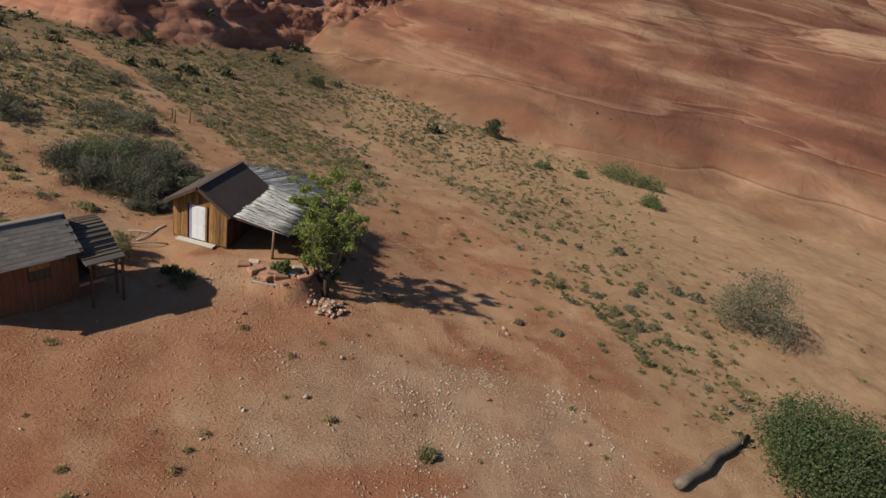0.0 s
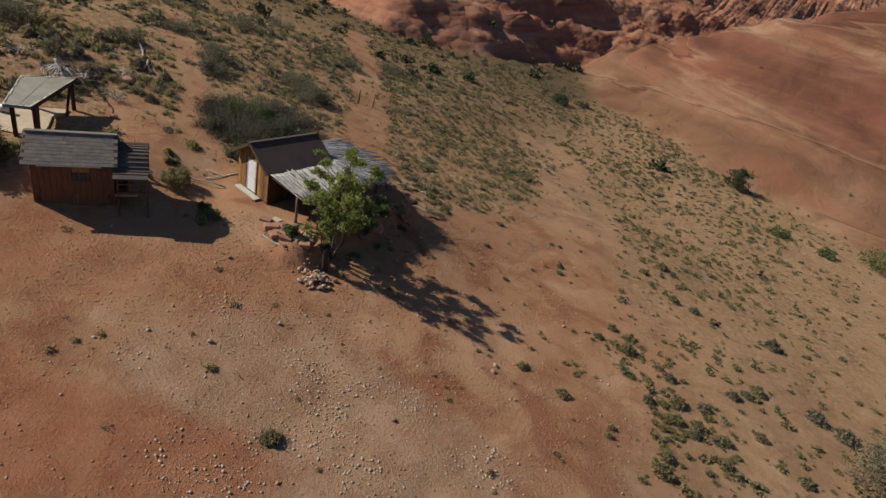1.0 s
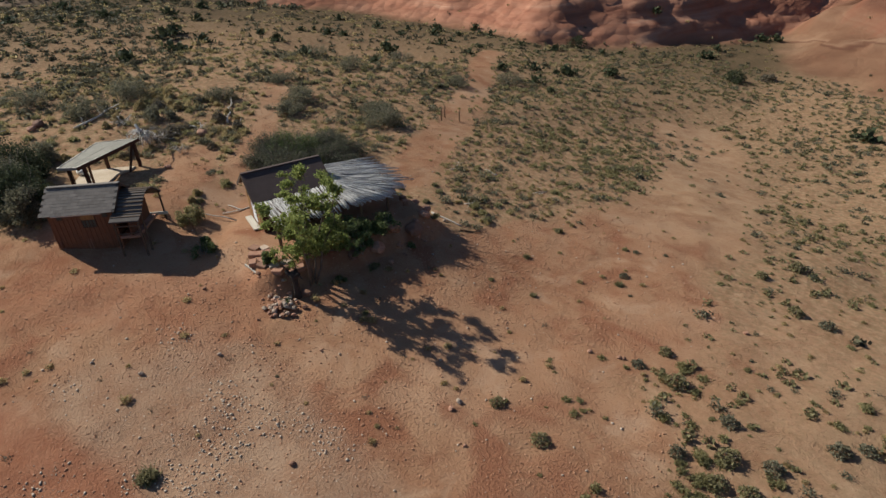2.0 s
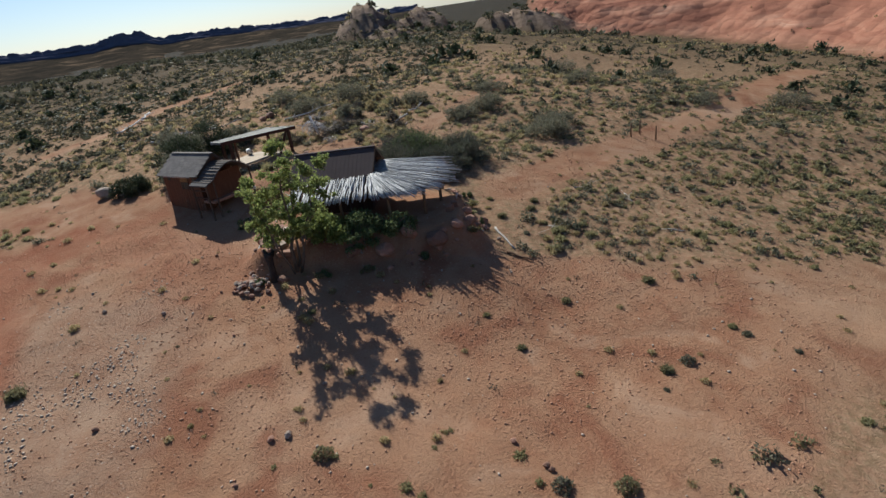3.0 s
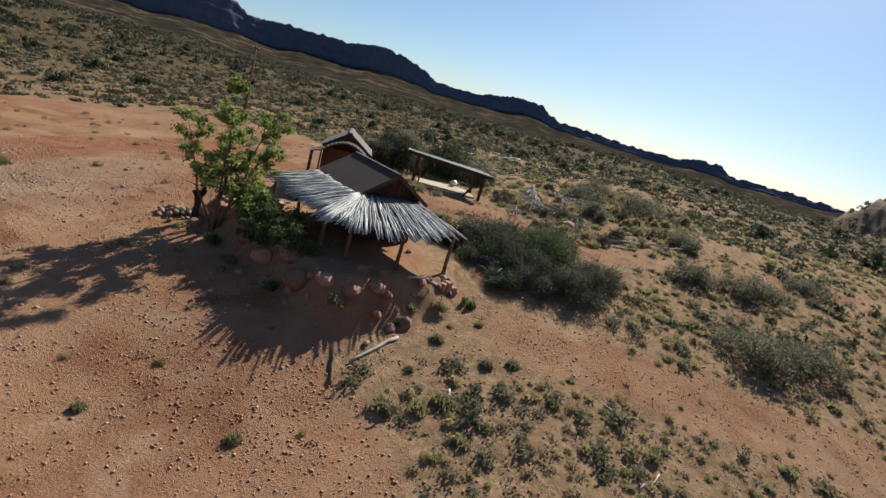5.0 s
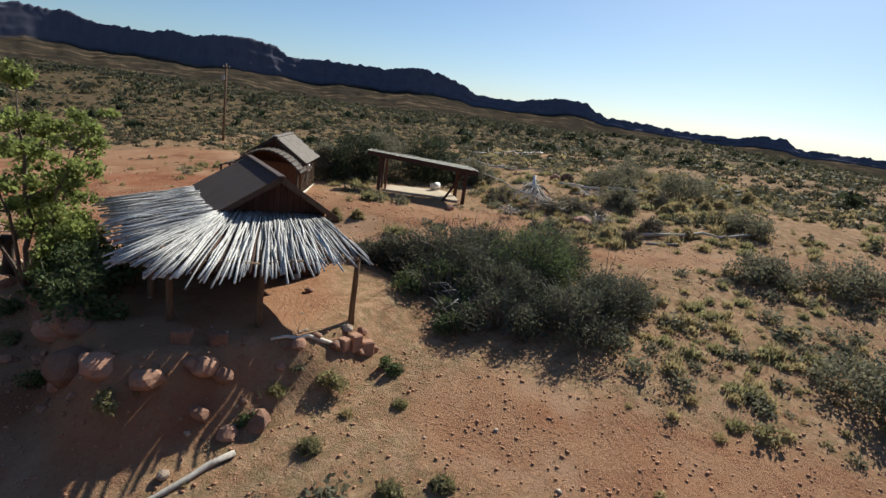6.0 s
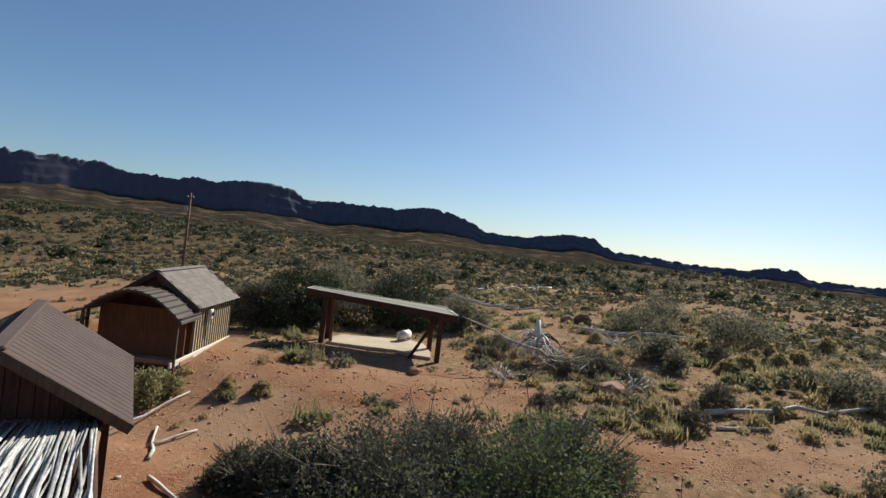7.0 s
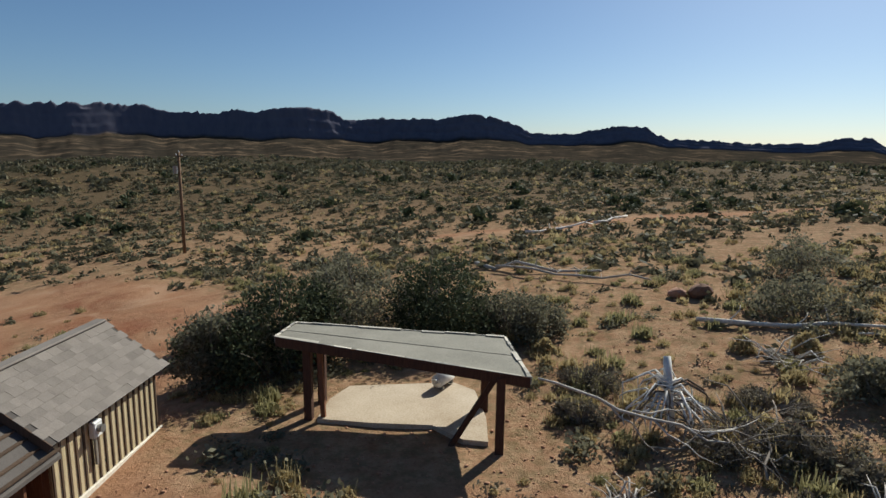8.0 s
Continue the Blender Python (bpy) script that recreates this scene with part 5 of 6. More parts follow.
clump("straw_clump", 443, M_STRAW, 620, 0.40, 0.52, 0.075, "rounded clump of dry straw-coloured grass", "straw clumps on the plateau",
      ((-25.8, -1.4, 1.2), (-23.6, 1.0, 1.1), (-22.9, 2.6, 0.9), (-24.9, 1.0, 1.1), (-26.8, 1.6, 1.1), (-34.0, -0.9, 1.3), (-34.0, 0.7, 1.4), (-28.1, 1.8, 1.1), (-27.9, 0.6, 1.0), (-23.9, -3.8, 1.1),
       (-22.6, -5.0, 0.9), (-16.0, 2.7, 0.9), (-20.2, 4.4, 1.0), (-24.0, 4.5, 1.0), (-18.1, -9.0, 0.9), (-26.9, 0.5, 0.9), (-5.1, -4.1, 0.7), (-5.9, -3.5, 0.7)))
clump("dry_shrub", 444, M_GREY_BRUSH, 700, 0.45, 0.60, 0.06, "dark brown dry shrub among straw grass", "dry shrubs on the plateau",
      ((-16.5, 3.7, 1.2), (-19.0, 3.1, 1.3), (-24.7, -0.1, 1.3), (-18.2, -1.2, 1.2), (-18.4, 0.2, 1.1), (-24.7, 3.6, 1.1), (-13.5, 0.4, 0.9)))


# brush and grass over the slopes: past counting
def scatter(name, template, places, sizes, material, label):
    tv, tf = template
    n = len(places)
    rng = np.random.default_rng(len(places))
    ang = rng.uniform(0, math.tau, n)
    ca, sa = np.cos(ang)[:, None], np.sin(ang)[:, None]
    s = sizes[:, None]
    wide = rng.uniform(0.8, 1.25, (n, 1))
    vx = (tv[None, :, 0] * ca - tv[None, :, 1] * sa) * s * wide + places[:, 0:1]
    vy = (tv[None, :, 0] * sa + tv[None, :, 1] * ca) * s + places[:, 1:2]
    vz = tv[None, :, 2] * s * rng.uniform(0.75, 1.2, (n, 1)) + places[:, 2:3]
    v = np.stack([vx, vy, vz], 2).reshape(-1, 3)
    f = (tf[None] + (np.arange(n) * len(tv))[:, None, None]).reshape(-1, tf.shape[1])
    me = mesh_np(name, v, f)
    me.materials.append(material)
    return tagged(new(name, me), label, "plants", kind="stuff")


def mound(seed, n, r=0.5, h=0.5, leaf=0.2):
    rng = np.random.default_rng(seed)
    d = rng.normal(size=(n, 3))
    d /= np.linalg.norm(d, axis=1)[:, None]
    d[:, 2] = np.abs(d[:, 2])
    p = d * np.array([r, r, h]) * rng.uniform(0.5, 1.0, (n, 1)) * (1 + 0.25 * rng.normal(size=(n, 1)))
    p[:, 2] = np.maximum(p[:, 2], 0.02)
    return leaves(p, leaf, rng, long=1.6)


def northeast(x, y):
    """1 on the grassy, nearly shrubless slope north and east of the cabins."""
    return np.maximum(smooth(-28, -12, x) * smooth(10, 20, y), smooth(10, 18, x))


def sprinkle(rng, n, r0, r1, az0=-180.0, az1=180.0, even=1.0, centre=(0, 0), woody=0.0, stray=0.0):
    """Random places in a ring where brush grows, with the ground's height."""
    r = r0 + (r1 - r0) * rng.uniform(0, 1, n) ** even
    a = np.radians(rng.uniform(az0, az1, n))
    x, y = centre[0] - np.sin(a) * r, centre[1] + np.cos(a) * r
    z, cl, dm, pl = land(x, y)
    patch = 0.62 + 0.5 * fbm(x / 7, y / 7, 121, 3)
    keep = rng.uniform(0, 1, n) < np.maximum(1 - bare(x, y), stray) * (1 - woody * 0.9 * northeast(x, y)) * (1 - 0.97 * np.maximum(cl, dm)) * patch * (1 - 0.45 * smooth(14, 22, x) * smooth(70, 45, y))
    keep &= ~((np.abs(x - 1.5) < 4.6) & (np.abs(y - 1.6) < 5.6)) & (np.hypot(x + 4.6, y + 9.5) > 2.9) & (np.hypot(x + 12.3, y + 7.2) > 3.3)
    return np.stack([x, y, z - 0.03], 1)[keep]


R2 = np.random.default_rng(55)


def sizes_at(p, lo, hi):
    return R2.uniform(lo, hi, len(p)) * (1 - 0.25 * northeast(p[:, 0], p[:, 1]))


near_n = dict(r0=5, r1=44, even=0.75, centre=(-2, 8))
p = sprinkle(R2, 2600, **near_n)
scatter("green_tussocks", tuft_whole(501, 70, 0.32, 0.30, 0.018), p, sizes_at(p, 0.35, 1.5), M_TUFT, "olive grass tussocks dotted over the sandy slope")
p = sprinkle(R2, 700, 0, 9, centre=(26, 4), stray=0.4)
scatter("pale_tussocks", tuft_whole(506, 60, 0.30, 0.26, 0.016), p, 0.3 + 0.8 * R2.uniform(0, 1, len(p)) ** 1.5, M_TUFT, "pale olive tussocks on the sandy slope")
p = sprinkle(R2, 2600, woody=0.8, **near_n)
scatter("grey_brush", mound(502, 110, 0.42, 0.36, 0.095), p, sizes_at(p, 0.45, 1.3), M_SAGE, "low grey-green sagebrush over the sandy slope")
p = sprinkle(R2, 10000, stray=0.12, **near_n)
scatter("dry_grass", tuft_whole(503, 32, 0.24, 0.26, 0.014), p, sizes_at(p, 0.4, 1.2), M_STRAW, "dry straw-coloured grass over the sandy slope")
p = sprinkle(R2, 1000, 2, 26, centre=(-21, 0), stray=0.12)
p = p[p[:, 0] < -7.5]
scatter("straw_grass", tuft_whole(507, 60, 0.32, 0.40, 0.018), p, 0.35 + 0.9 * R2.uniform(0, 1, len(p)) ** 1.6, M_STRAW, "dry straw grass between the brush heaps")
p = sprinkle(R2, 5500, stray=0.05, woody=0.5, **near_n)
scatter("dead_brush", mound(504, 30, 0.30, 0.18, 0.07), p, sizes_at(p, 0.4, 1.1), M_GREY_BRUSH, "dead grey twigs and litter over the slope")
p = sprinkle(R2, 12000, 8, 95, -110, 40, even=0.75)
p = p[(p[:, 0] > 9) | (p[:, 1] > 26)]
scatter("slope_tussocks", mound(505, 34, 0.36, 0.27, 0.16), p, 0.35 + 0.9 * R2.uniform(0, 1, len(p)) ** 1.7, M_OLIVE, "small olive and straw tussocks on the open slope")
for name, n, m, lo, label in (("slope_sage", 2600, M_SAGE, 0.4, "grey-green sage bushes dotted over the hillside"), ("slope_olive", 3600, M_OLIVE, 0.3, "olive bushes dotted over the hillside"), ("slope_dark", 1300, M_DARKSAGE, 0.4, "dark low bushes dotted over the hillside")):
    x, y = R2.uniform(-30, 34, n), 12 + 82 * R2.uniform(0, 1, n) ** 1.3
    z, cl, dm, pl = land(x, y)
    open_sand = np.maximum(band(x, y, [(12, 10), (13, 26), (7, 50)], 8.5), band(x, y, [(-2, 10.5), (-7, 17), (-12, 24), (-19, 32), (-25.5, 39.5), (-34, 47.5), (-41, 56)], 2.6))
    far_side = smooth(16, 22, x) * (1 - band(x, y, [(18, 20), (22, 34), (24, 55), (14, 85)], 9.0))
    keep = R2.uniform(0, 1, n) < (1 - np.maximum(cl, dm)) * (1 - 0.93 * open_sand) * (1 - 0.95 * far_side) * (0.6 + 0.7 * fbm(x / 9, y / 9, 123, 3)) * (1 - 0.8 * smooth(38, 24, y) * smooth(-18, -8, x))
    p = np.stack([x, y, z - 0.04], 1)[keep]
    scatter(name, mound(520 + n, 60, 0.42, 0.36, 0.12), p, lo + 0.85 * R2.uniform(0, 1, len(p)) ** 2.2, m, label)
p = sprinkle(R2, 16000, 30, 125, 80, 225, even=0.7)
scatter("low_sagebrush", mound(515, 16, 0.5, 0.42, 0.27), p, 0.3 + 1.0 * R2.uniform(0, 1, len(p)) ** 1.8, M_PLATEAU, "grey-olive sagebrush dotted over the plateau")
p = sprinkle(R2, 26000, 22, 180, even=0.85, woody=1.0)
scatter("sagebrush", mound(511, 22, 0.5, 0.42, 0.27), p, 0.3 + 0.8 * R2.uniform(0, 1, len(p)) ** 1.6, M_PLATEAU, "olive-grey sagebrush covering the plateau")
p = sprinkle(R2, 9000, 40, 170, even=0.8)
scatter("grass_clumps", mound(512, 22, 0.42, 0.34, 0.24), p, sizes_at(p, 0.4, 1.2), M_STRAW, "olive and yellow grass clumps covering the plateau")
p = sprinkle(R2, 1300, 45, 190, even=0.8, woody=1.05)
scatter("dark_shrubs", mound(513, 70, 0.9, 0.95, 0.36), p, R2.uniform(0.5, 1.5, len(p)), M_JUNIPER, "scattered dark shrubs on the plateau")
p = sprinkle(R2, 17000, 120, 270, 62, 235, even=0.9)
scatter("far_brush", mound(514, 12, 0.8, 0.65, 0.6), p, 0.35 + 1.2 * R2.uniform(0, 1, len(p)) ** 2, M_PLATEAU, "brush on the distant plateau")


# ---- dead wood ----
def log(name, a, b, r, label, category="log", lift=0.0, bend=0.05, n=5, forks=0, seed=1, material=None):
    rng = np.random.default_rng(seed)
    za, zb = height(*a) + r + lift, height(*b) + r + lift
    ob = thing(name, (a[0], a[1], za), 0, label, category)
    end = (b[0] - a[0], b[1] - a[1], zb - za)
    pts = crooked((0, 0, 0), end, bend, n, rng)
    pts = [(p[0], p[1], max(p[2], height(a[0] + p[0], a[1] + p[1]) + r * 0.8 - za)) for p in pts]
    bm = bmesh.new()
    limb(bm, pts, [r * (1 - 0.4 * i / n) * rng.uniform(0.9, 1.1) for i in range(n + 1)], 8)
    part("stem", bm, material or M_DEADWOOD, ob, smooth=True)
    for _ in range(forks):
        s = np.array(pts[rng.integers(1, n)])
        e = s + rng.normal(0, 0.5, 3) * np.array([1, 1, 0.3]) + np.array([0, 0, 0.3])
        bm = bmesh.new()
        limb(bm, crooked(s, e, 0.05, 3, rng), [r * 0.4, r * 0.3, r * 0.2, r * 0.08], 5)
        part("branch", bm, material or M_DEADWOOD, ob, smooth=True)
    return ob


log("fallen_log", (3.5, 8.6), (5.9, 9.2), 0.07, "straight bleached log lying on the slope below the ramada", seed=3, bend=0.02)
log("fallen_log", (6.25, 8.75), (7.0, 9.9), 0.065, "short brown log lying on red sand", seed=4, bend=0.02, material=M_POST)
log("fallen_branch", (-17.8, 3.4), (-24.0, 6.2), 0.09, "long bare fallen branch in dry grass", "branch", 0.1, 0.10, 6, 4, 5)
log("fallen_branch", (-23.1, -20.1), (-26.4, -14.4), 0.10, "bleached fallen tree limb on the plateau", "branch", 0.2, 0.15, 6, 6, 6)
log("fallen_branch", (-23.4, -7.2), (-27.2, -2.8), 0.08, "long bare fallen branch in dry grass", "branch", 0.15, 0.12, 6, 5, 7)
log("driftwood_log", (24.9, -10.6), (31.0, -5.4), 0.26, "thick grey weathered log beside a green bush", "log", 0.0, 0.08, 6, 3, 8, M_BARK)
log("white_pole", (-2.55, -0.9), (-3.1, -3.0), 0.05, "bleached pole lying on the path behind the cabin", "pole", 0, 0.06, 4, 0, 9)
log("white_pole", (-2.7, -1.8), (-3.9, -2.3), 0.045, "bleached pole lying on the path behind the cabin", "pole", 0, 0.03, 4, 0, 10)
log("white_pole", (-2.4, 0.1), (-2.7, 1.3), 0.06, "short bleached pole lying behind the cabin", "pole", 0, 0.02, 3, 0, 11)
log("white_pole", (-1.6, -2.7), (-4.2, -4.6), 0.04, "bleached pole lying between the cabin and shed", "pole", 0, 0.05, 4, 0, 12)
lean = thing("leaning_branch", (-13.75, -4.35, 2.93), 0, "long thin bleached branch leaning on the pavilion roof", "branch")
tip = np.array([-3.9, 2.9, height(-17.65, -1.45) - 2.83])
bm = bmesh.new()
limb(bm, crooked((0, 0, 0), tip, 0.07, 8, np.random.default_rng(13)), [0.024, 0.03, 0.034, 0.036, 0.034, 0.03, 0.026, 0.02, 0.010], 6)
part("stem", bm, M_DEADWOOD, lean, smooth=True)
for k, (f, dx, dy, dz) in enumerate(((0.3, -0.6, 1.0, -0.9), (0.42, -1.5, 0.3, -0.2), (0.5, -0.5, 1.4, -0.6), (0.62, -1.5, 0.9, -0.3), (0.75, -1.6, 0.2, 0.1), (0.85, -0.6, 1.2, -0.1))):
    s0 = tip * f
    bm = bmesh.new()
    limb(bm, crooked(s0, s0 + np.array([dx, dy, dz]), 0.07, 4, np.random.default_rng(130 + k)), [0.028, 0.022, 0.017, 0.012, 0.004], 5)
    part("branch", bm, M_DEADWOOD, lean, smooth=True)


def ribbed_tree(x, y):
    """A dead tree stood on its head: a short pale trunk with drooping curved limbs."""
    rng = np.random.default_rng(66)
    ob = thing("uprooted_tree", (x, y, height(x, y)), 0, "bleached uprooted tree with drooping rib-like branches", "dead tree")
    bm = bmesh.new()
    limb(bm, [(0.25, 0.35, 0.05), (0.12, 0.15, 0.6), (-0.02, -0.05, 1.2), (-0.12, -0.2, 1.65)], [0.085, 0.105, 0.105, 0.09], 9)
    part("trunk", bm, M_BLEACH, ob, smooth=True)
    for k in range(44):
        a = rng.uniform(0, math.tau)
        z0 = rng.uniform(0.55, 1.15)
        out = rng.uniform(0.5, 1.25)
        s0 = np.array([0.05, 0.05, z0])
        d = np.array([math.cos(a), math.sin(a), 0])
        pts = [s0, s0 + d * out * 0.45 + np.array([0, 0, 0.14]), s0 + d * out * 0.85 + np.array([0, 0, -0.12]), s0 + d * out + np.array([0, 0, -0.30]), s0 + d * out * 0.95 + np.array([0, 0, -z0 * rng.uniform(0.6, 0.95)])]
        pts = [tuple(q + rng.normal(0, 0.03, 3)) for q in pts]
        r = rng.uniform(0.018, 0.036)
        bm = bmesh.new()
        limb(bm, pts, [r, r, r * 0.85, r * 0.65, r * 0.3], 5)
        part("branch", bm, M_BLEACH if k % 4 else M_BARK, ob, smooth=True)


ribbed_tree(-17.2, -3.6)
log("fallen_log", (-23.7, -6.7), (-25.0, -5.6), 0.06, "greenish bare log lying in dry grass", seed=41, bend=0.05, material=M_TWIG)
log("fallen_log", (-25.2, -5.3), (-26.8, -2.6), 0.05, "long bare log lying in dry grass", seed=42, bend=0.06)
log("fallen_branch", (-15.8, -2.9), (-18.9, -1.2), 0.03, "bare dead branch across a dark brush heap", "branch", 0.25, 0.10, 6, 5, 43, M_TWIG)
log("fallen_branch", (-16.6, -0.8), (-19.6, -2.4), 0.028, "bare dead branch across a dark brush heap", "branch", 0.3, 0.12, 6, 5, 44, M_TWIG)
log("fallen_branch", (-23.3, -18.6), (-26.5, -11.6), 0.07, "long bare fallen limb in dry grass", "branch", 0.25, 0.15, 7, 6, 45)
log("fallen_log", (-32.7, -27.5), (-39.1, -27.1), 0.10, "long white fallen trunk on the far slope", "log", 0.1, 0.15, 6, 5, 47, M_BLEACH)
log("fallen_log", (-39.4, -27.4), (-44.2, -28.3), 0.13, "white fallen trunk on the far slope", "log", 0.15, 0.10, 5, 3, 48, M_BLEACH)
log("fallen_log", (-17.2, 4.1), (-18.6, 4.9), 0.06, "pale log lying at the edge of the brush", seed=46, bend=0.03)
for k, (x, y, r, h) in enumerate(((-17.6, -2.0, 1.5, 0.7), (-19.0, -0.6, 1.3, 0.6), (-15.8, -4.9, 0.9, 0.7), (-17.4, -6.2, 1.1, 0.8), (-19.8, -2.6, 1.2, 0.6), (-16.8, 0.2, 1.0, 0.5))):
    bush(x, y, r, r * 0.85, h, 380 + k, M_GREY_BRUSH, "dark heap of dead twigs and dry brush", 2600, 0.05, "brush heaps", 150, "brush", "brush_heap")
for k, (x, y) in enumerate(((3.4, 11.6), (-1.6, 14.5), (0.6, 17.5), (4.5, 19.0))):
    a = 0.6 + k * 1.3
    log("fallen_branch", (x, y), (x + math.cos(a) * 1.3, y + math.sin(a) * 1.3), 0.035, "short bare dead branch on the sandy slope", "branch", 0.02, 0.06, 4, 3, 20 + k)


def branch_pile(x, y, r, n, seed, label, high=0.9, material=None):
    rng = np.random.default_rng(seed)
    ob = thing("branch_pile", (x, y, height(x, y)), 0, label, "branches")
    for k in range(n):
        a = rng.uniform(0, math.tau)
        s = np.array([rng.normal(0, r * 0.25), rng.normal(0, r * 0.25), rng.uniform(0.02, 0.3)])
        e = s + np.array([math.cos(a) * r * rng.uniform(0.5, 1.2), math.sin(a) * r * rng.uniform(0.5, 1.2), rng.uniform(-0.1, high)])
        e[2] = max(e[2], 0.04)
        bm = bmesh.new()
        mid_ = (s + e) / 2 + np.array([0, 0, rng.uniform(0.0, 0.3)])
        rr = rng.uniform(0.010, 0.028)
        limb(bm, [tuple(s), tuple(mid_), tuple(e)], [rr, rr * 0.8, rr * 0.35], 5)
        part("branch", bm, material or M_DEADWOOD, ob, smooth=True)
    return ob


branch_pile(-13.8, -1.9, 0.7, 26, 62, "small heap of bleached twigs on the sand", 0.5)
branch_pile(-17.6, -2.2, 1.6, 40, 61, "tangle of grey dead branches on a brush heap", 0.6, M_TWIG)
branch_pile(-22.5, -3.6, 1.2, 30, 63, "heap of bleached dead branches in dry grass", 0.7)
branch_pile(-17.5, 1.0, 0.9, 18, 64, "scattered dead branches in dry grass", 0.4)
branch_pile(-4.9, 5.6, 1.2, 24, 65, "bare grey twigs at the edge of a bush", 0.6)


def stump():
    x, y = 6.95, -3.05
    g = height(x, y)
    ob = thing("tree_stump", (x, y, g - 0.15), 20, "dark forked old tree stump on stacked stones", "stump")
    bm = bmesh.new()
    limb(bm, [(0, 0, 0), (0.02, 0, 0.5), (-0.02, 0.02, 1.0), (0.0, 0.0, 1.35), (-0.05, 0, 1.62)], [0.24, 0.17, 0.15, 0.19, 0.21], 11)
    part("bole", bm, M_CHAR, ob, smooth=True)
    for d in ((0.34, 0.05, 1.62), (-0.42, -0.12, 1.75), (-0.1, 0.3, 1.72)):
        bm = bmesh.new()
        limb(bm, [(0, 0, 1.4), (d[0] * 0.6, d[1] * 0.6, 1.52), d], [0.13, 0.12, 0.08], 8)
        part("fork", bm, M_CHAR, ob, smooth=True)


stump()
post_at = ((-12.2, 22.2), (-12.9, 23.2), (-11.6, 24.0))
for x, y in post_at:
    ob = thing("fence_post", (x, y, height(x, y) - 0.2), 0, "short old wooden post beside the trail", "post", "posts on the trail")
    bm = bmesh.new()
    limb(bm, [(0, 0, 0), (0.02, 0, 0.7), (0.03, 0.02, 1.35)], [0.07, 0.065, 0.06], 7)
    part("stake", bm, M_POST, ob, smooth=True)


# ---- stones ----
def stone_mesh(seed, squash=0.7):
    rng = np.random.default_rng(seed)
    bm = bmesh.new()
    bmesh.ops.create_icosphere(bm, subdivisions=2, radius=1.0)
    cuts = rng.normal(size=(7, 3))
    cuts /= np.linalg.norm(cuts, axis=1)[:, None]
    for v in bm.verts:
        q = np.array(v.co)
        for c in cuts:
            d = q @ c
            if d > 0.72:
                q = q - c * (d - 0.72) * 0.9
        v.co = Vector(q * rng.uniform(0.95, 1.05) * np.array([1.1, 0.85, squash]))
    me = bpy.data.meshes.new("stone")
    bm.to_mesh(me)
    bm.free()
    return me


STONES = []
for k in range(6):
    me = stone_mesh(600 + k)
    me.materials.append(M_STONE if k < 4 else M_PALE_STONE)
    STONES.append(me)
R3 = np.random.default_rng(91)


def stone(x, y, r, label, group, sink=0.3, up=0.0, name="stone", k=None):
    ob = new(name, STONES[R3.integers(6) if k is None else k])
    g = height(x, y) + up
    ob.matrix_basis = pose(x, y, g + r * (0.7 - sink), R3.uniform(-20, 20), R3.uniform(-20, 20), R3.uniform(0, 360)) @ Matrix.Diagonal((r, r, r, 1))
    return tagged(ob, label, "stone", group)


# rough stones that hold the terrace, half buried
edge = [np.array(q) for q in ((3.4, -4.1), (5.6, -4.0), (6.7, -1.4), (6.6, 2.0), (6.3, 5.2), (5.0, 7.3), (2.6, 7.6))]
for _ in range(46):
    s = R3.uniform(0, 1) if R3.uniform() < 0.55 else R3.choice((0.10, 0.27, 0.62, 0.93)) + R3.normal(0, 0.03)
    e = along(edge, [0, 0.16, 0.34, 0.52, 0.70, 0.86, 1.0], min(max(s, 0), 1))
    r = 0.07 + 0.30 * R3.uniform(0, 1) ** 3
    stone(e[0] + R3.normal(0, 0.38), e[1] + R3.normal(0, 0.38), r, "rough red sandstone rock holding the cabin terrace", "terrace rocks", 0.42, name="rock", k=int(R3.integers(4)))
for x, y, r in ((5.9, 3.9, 0.55), (6.1, 5.2, 0.6), (5.7, 6.4, 0.42), (6.2, 2.5, 0.5), (4.9, 7.1, 0.40), (6.3, 1.0, 0.42), (-26.7, -9.3, 0.55), (-26.0, -9.9, 0.42), (-16.5, 0.7, 0.5)):
    stone(x, y, r, "rounded dark red boulder half buried in soil", "red boulders", 0.3, name="boulder", k=2)
for x, y, r in ((0.4, 6.9, 0.2), (0.9, 6.75, 0.16), (1.5, 7.0, 0.2), (-0.4, 6.8, 0.18), (-1.0, 6.6, 0.14), (2.0, 7.2, 0.15)):
    stone(x, y, r, "small rough stone beside the terrace", "stones beside the terrace", 0.3, name="stone", k=1)
for k, (x, y, r, h) in enumerate(((7.0, -0.6, 0.45, 0.5), (7.1, 1.6, 0.4, 0.45), (6.7, 4.4, 0.5, 0.5), (5.4, 7.2, 0.45, 0.5), (2.9, 7.9, 0.4, 0.4), (0.9, 7.6, 0.5, 0.5), (-0.9, 7.5, 0.45, 0.45))):
    bush(x, y, r, r, h, 420 + k, M_TUFT if k % 2 else M_GREENBUSH, "low green shrub at the terrace edge", 900, 0.05, "shrubs at the terrace edge", 16, "bush", "small_bush")
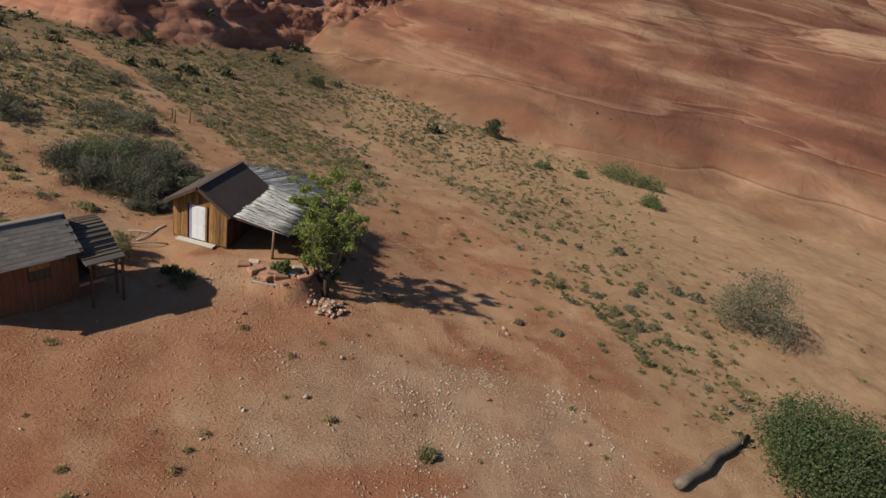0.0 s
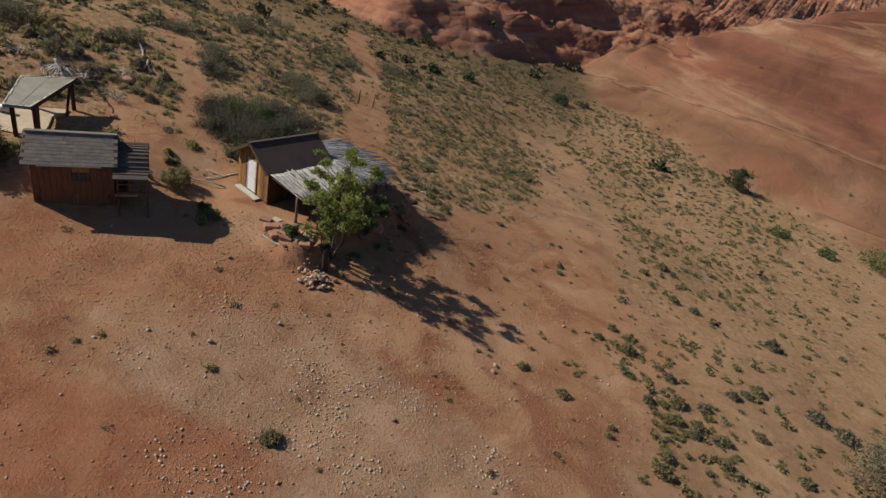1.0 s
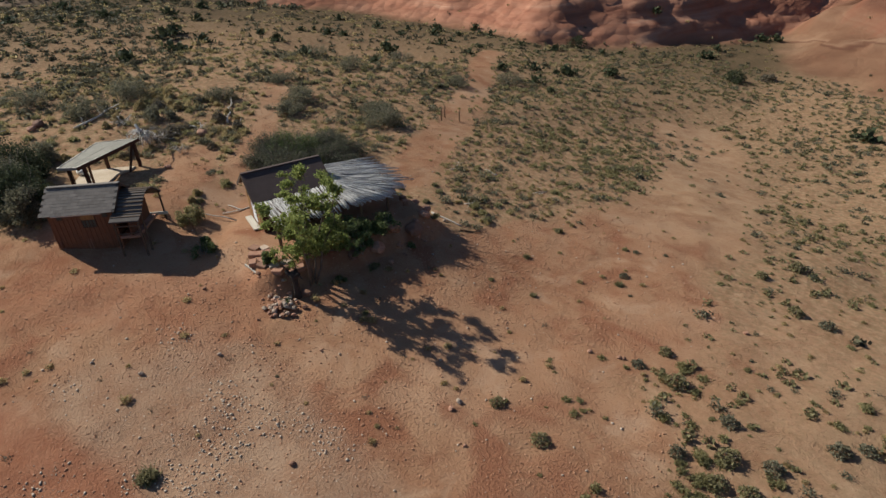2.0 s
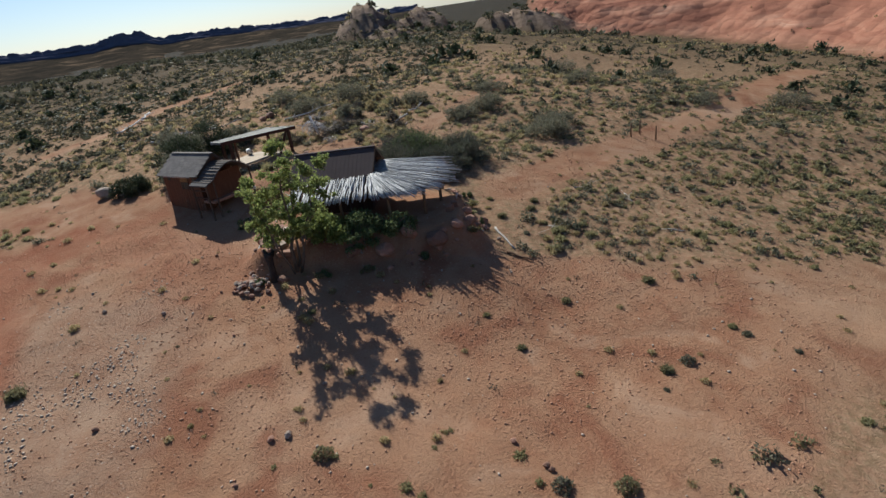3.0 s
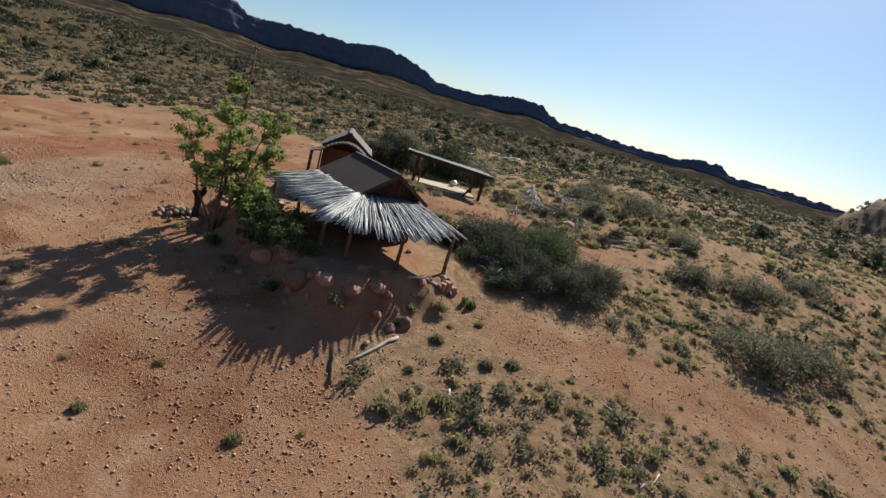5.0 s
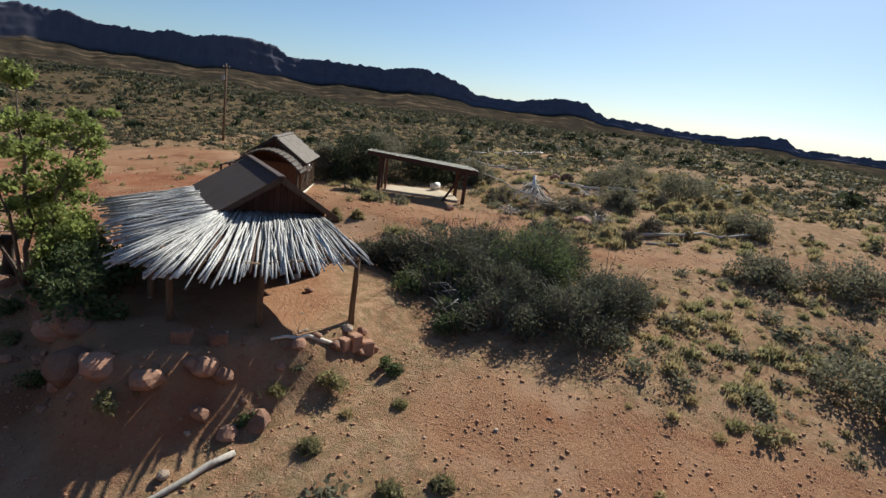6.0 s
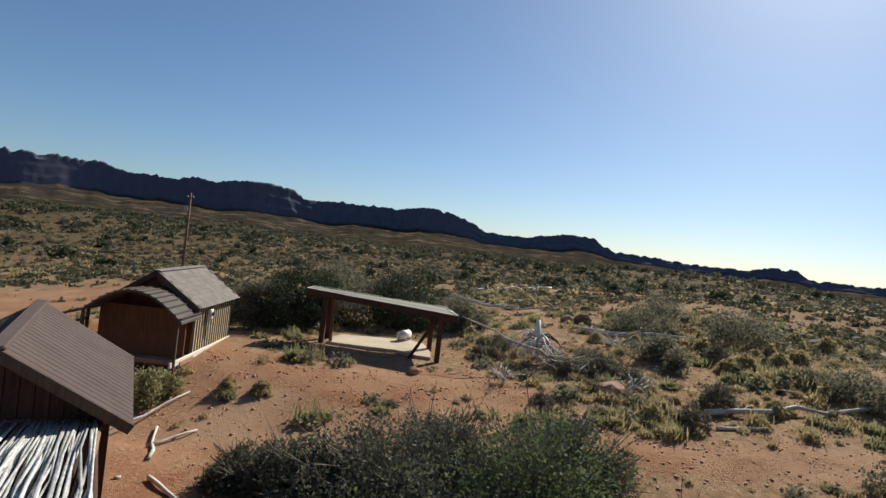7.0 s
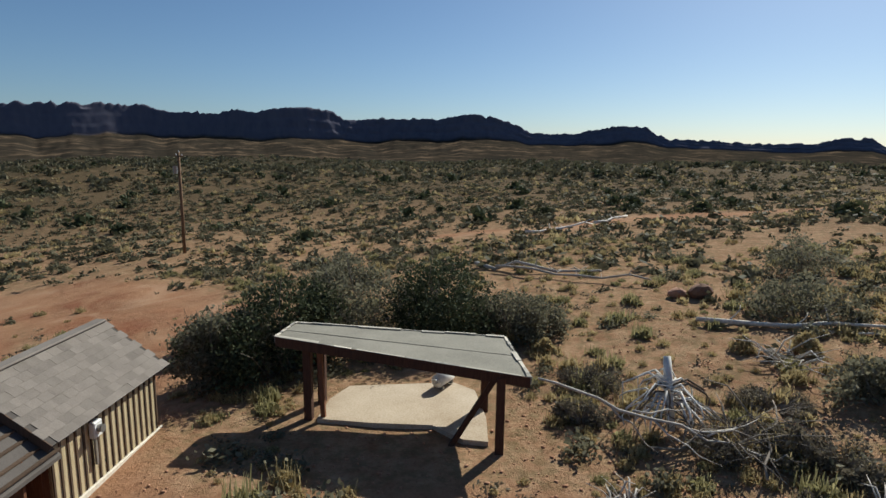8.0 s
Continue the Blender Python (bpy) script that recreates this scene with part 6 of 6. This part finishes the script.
# squared blocks by the corner post, and a driftwood edge
for x, y, w, l, h, t in ((-0.25, 6.72, 0.17, 0.16, 0.36, 12), (-0.68, 6.66, 0.19, 0.15, 0.32, -8), (0.15, 6.85, 0.15, 0.13, 0.22, 25), (3.3, 6.5, 0.2, 0.16, 0.26, 5), (4.0, 6.2, 0.22, 0.17, 0.3, -30)):
    ob = thing("stone_block", (x, y, height(x, y) - 0.12), t, "squared brown sandstone block edging the terrace", "stone", "terrace blocks")
    part("block", box_bm(-w, w, -l, l, 0, h + 0.12, worn=0.035), M_STONE, ob)
log("driftwood_edge", (0.5, 6.85), (2.1, 6.75), 0.06, "bleached driftwood log lying along the terrace edge", seed=51, bend=0.04)
log("fallen_branch", (1.0, 6.4), (1.5, 6.75), 0.018, "small forked dead branch on the terrace floor", "branch", 0.02, 0.05, 4, 3, 52, M_TWIG)
# heaped small stones round the stump
for _ in range(110):
    a, q = R3.uniform(0, math.tau), abs(R3.normal(0, 0.55))
    stone(7.35 + math.cos(a) * q * 1.1, -4.1 + math.sin(a) * q, R3.uniform(0.06, 0.17), "fist-sized stone in a heap below the stump", "heaped stones", 0.2, max(0, 0.25 - q * 0.3))
for x, y, w, l, t in ((2.6, -3.3, 0.34, 0.25, 20), (3.3, -3.55, 0.40, 0.24, 50), (4.2, -3.5, 0.30, 0.25, 10), (5.0, -3.3, 0.42, 0.26, -15), (5.7, -3.4, 0.30, 0.22, 40), (3.0, -2.9, 0.28, 0.2, 5), (3.7, -3.0, 0.34, 0.26, -12), (4.5, -2.9, 0.45, 0.24, 8), (5.3, -2.7, 0.30, 0.24, 33), (4.7, -3.75, 0.36, 0.22, 18), (3.9, -4.0, 0.30, 0.2, -24), (5.9, -2.4, 0.4, 0.26, 70)):
    ob = thing("stone_slab", (x, y, height(x, y) + 0.02), t, "flat reddish stone slab edging the ramada", "stone", "stone slabs")
    part("slab", box_bm(-w, w, -l, l, -0.15, 0.10, worn=0.035), M_PALE_STONE if t % 2 else M_STONE, ob)
curb = thing("timber_edge", (3.3, -4.25, height(4.2, -4.25) - 0.01), 3, "grey weathered plank edging the yard by the ramada", "plank")
part("plank", box_bm(0, 1.8, -0.05, 0.05, -0.12, 0.07, worn=0.015), M_FASCIA, curb)
for _ in range(24):
    x, y = R3.uniform(-2, 24), R3.uniform(-20, 15)
    stone(x, y, R3.uniform(0.08, 0.16), "loose red stone on the sand", "loose stones", 0.3)
for x, y, r in ((-0.7, 6.3, 0.2), (-0.15, 6.45, 0.17), (-9.5, -18.5, 0.7), (-11.3, -3.6, 0.25)):
    stone(x, y, r, "rough red boulder in dry grass", "boulders in the grass", 0.3, name="boulder")
# pebbles and clods strewn over the yard, past counting: squat broken lumps of twelve faces
cube = np.array([(a, b, c) for a in (-1, 1) for b in (-1, 1) for c in (-1, 1)], float)
cv = cube * np.array([0.72, 0.58, 0.45]) * R3.uniform(0.7, 1.25, (8, 3))
cf = np.array([(0, 1, 3, 2), (4, 6, 7, 5), (0, 4, 5, 1), (2, 3, 7, 6), (0, 2, 6, 4), (1, 5, 7, 3)])
n = 75000
x, y = R3.uniform(-4, 27, n), R3.uniform(-24, 20, n)
keep = (bare(x, y) > 0.4) & (R3.uniform(0, 1, n) < 0.012 + 0.9 * gravelly(x, y) * smooth(-0.1, 0.5, fbm(x / 2.2, y / 2.2, 141, 3))) & ~((np.abs(x - 1.2) < 2.2) & (np.abs(y) < 2.6))
x, y = x[keep], y[keep]
ob = scatter("pebbles", (cv, cf), np.stack([x, y, land(x, y)[0]], 1), 0.018 + 0.070 * R3.uniform(0, 1, len(x)) ** 2.6, M_PEBBLE, "pebbles and clods strewn over the yard")
ob["category"] = "pebbles"
n = 34000
x, y = R3.uniform(-3, 26, n), R3.uniform(-20, 20, n)
keep = (bare(x, y) > 0.5) & (R3.uniform(0, 1, n) < 0.55 + 0.6 * fbm(x / 4, y / 4, 131, 3)) & ~((np.abs(x - 1.0) < 4.2) & (np.abs(y - 1.2) < 5.0))
x, y = x[keep], y[keep]
ob = scatter("sand_clods", (cv, cf), np.stack([x, y, land(x, y)[0]], 1), 0.012 + 0.052 * R3.uniform(0, 1, len(x)) ** 3.0, M_CLOD, "crumbly clods of red sand over the yard")
ob["category"] = "clods"
n = 24000
x, y = R3.uniform(-26, 12, n), R3.uniform(-8, 26, n)
keep = ~((np.abs(x - 1.2) < 4.2) & (np.abs(y - 1.2) < 5.2))
x, y = x[keep], y[keep]
ob = scatter("clods", (cv, cf), np.stack([x, y, land(x, y)[0]], 1), 0.012 + 0.055 * R3.uniform(0, 1, len(x)) ** 3.2, M_CLOD, "clods and small stones among the grass")
ob["category"] = "stones"
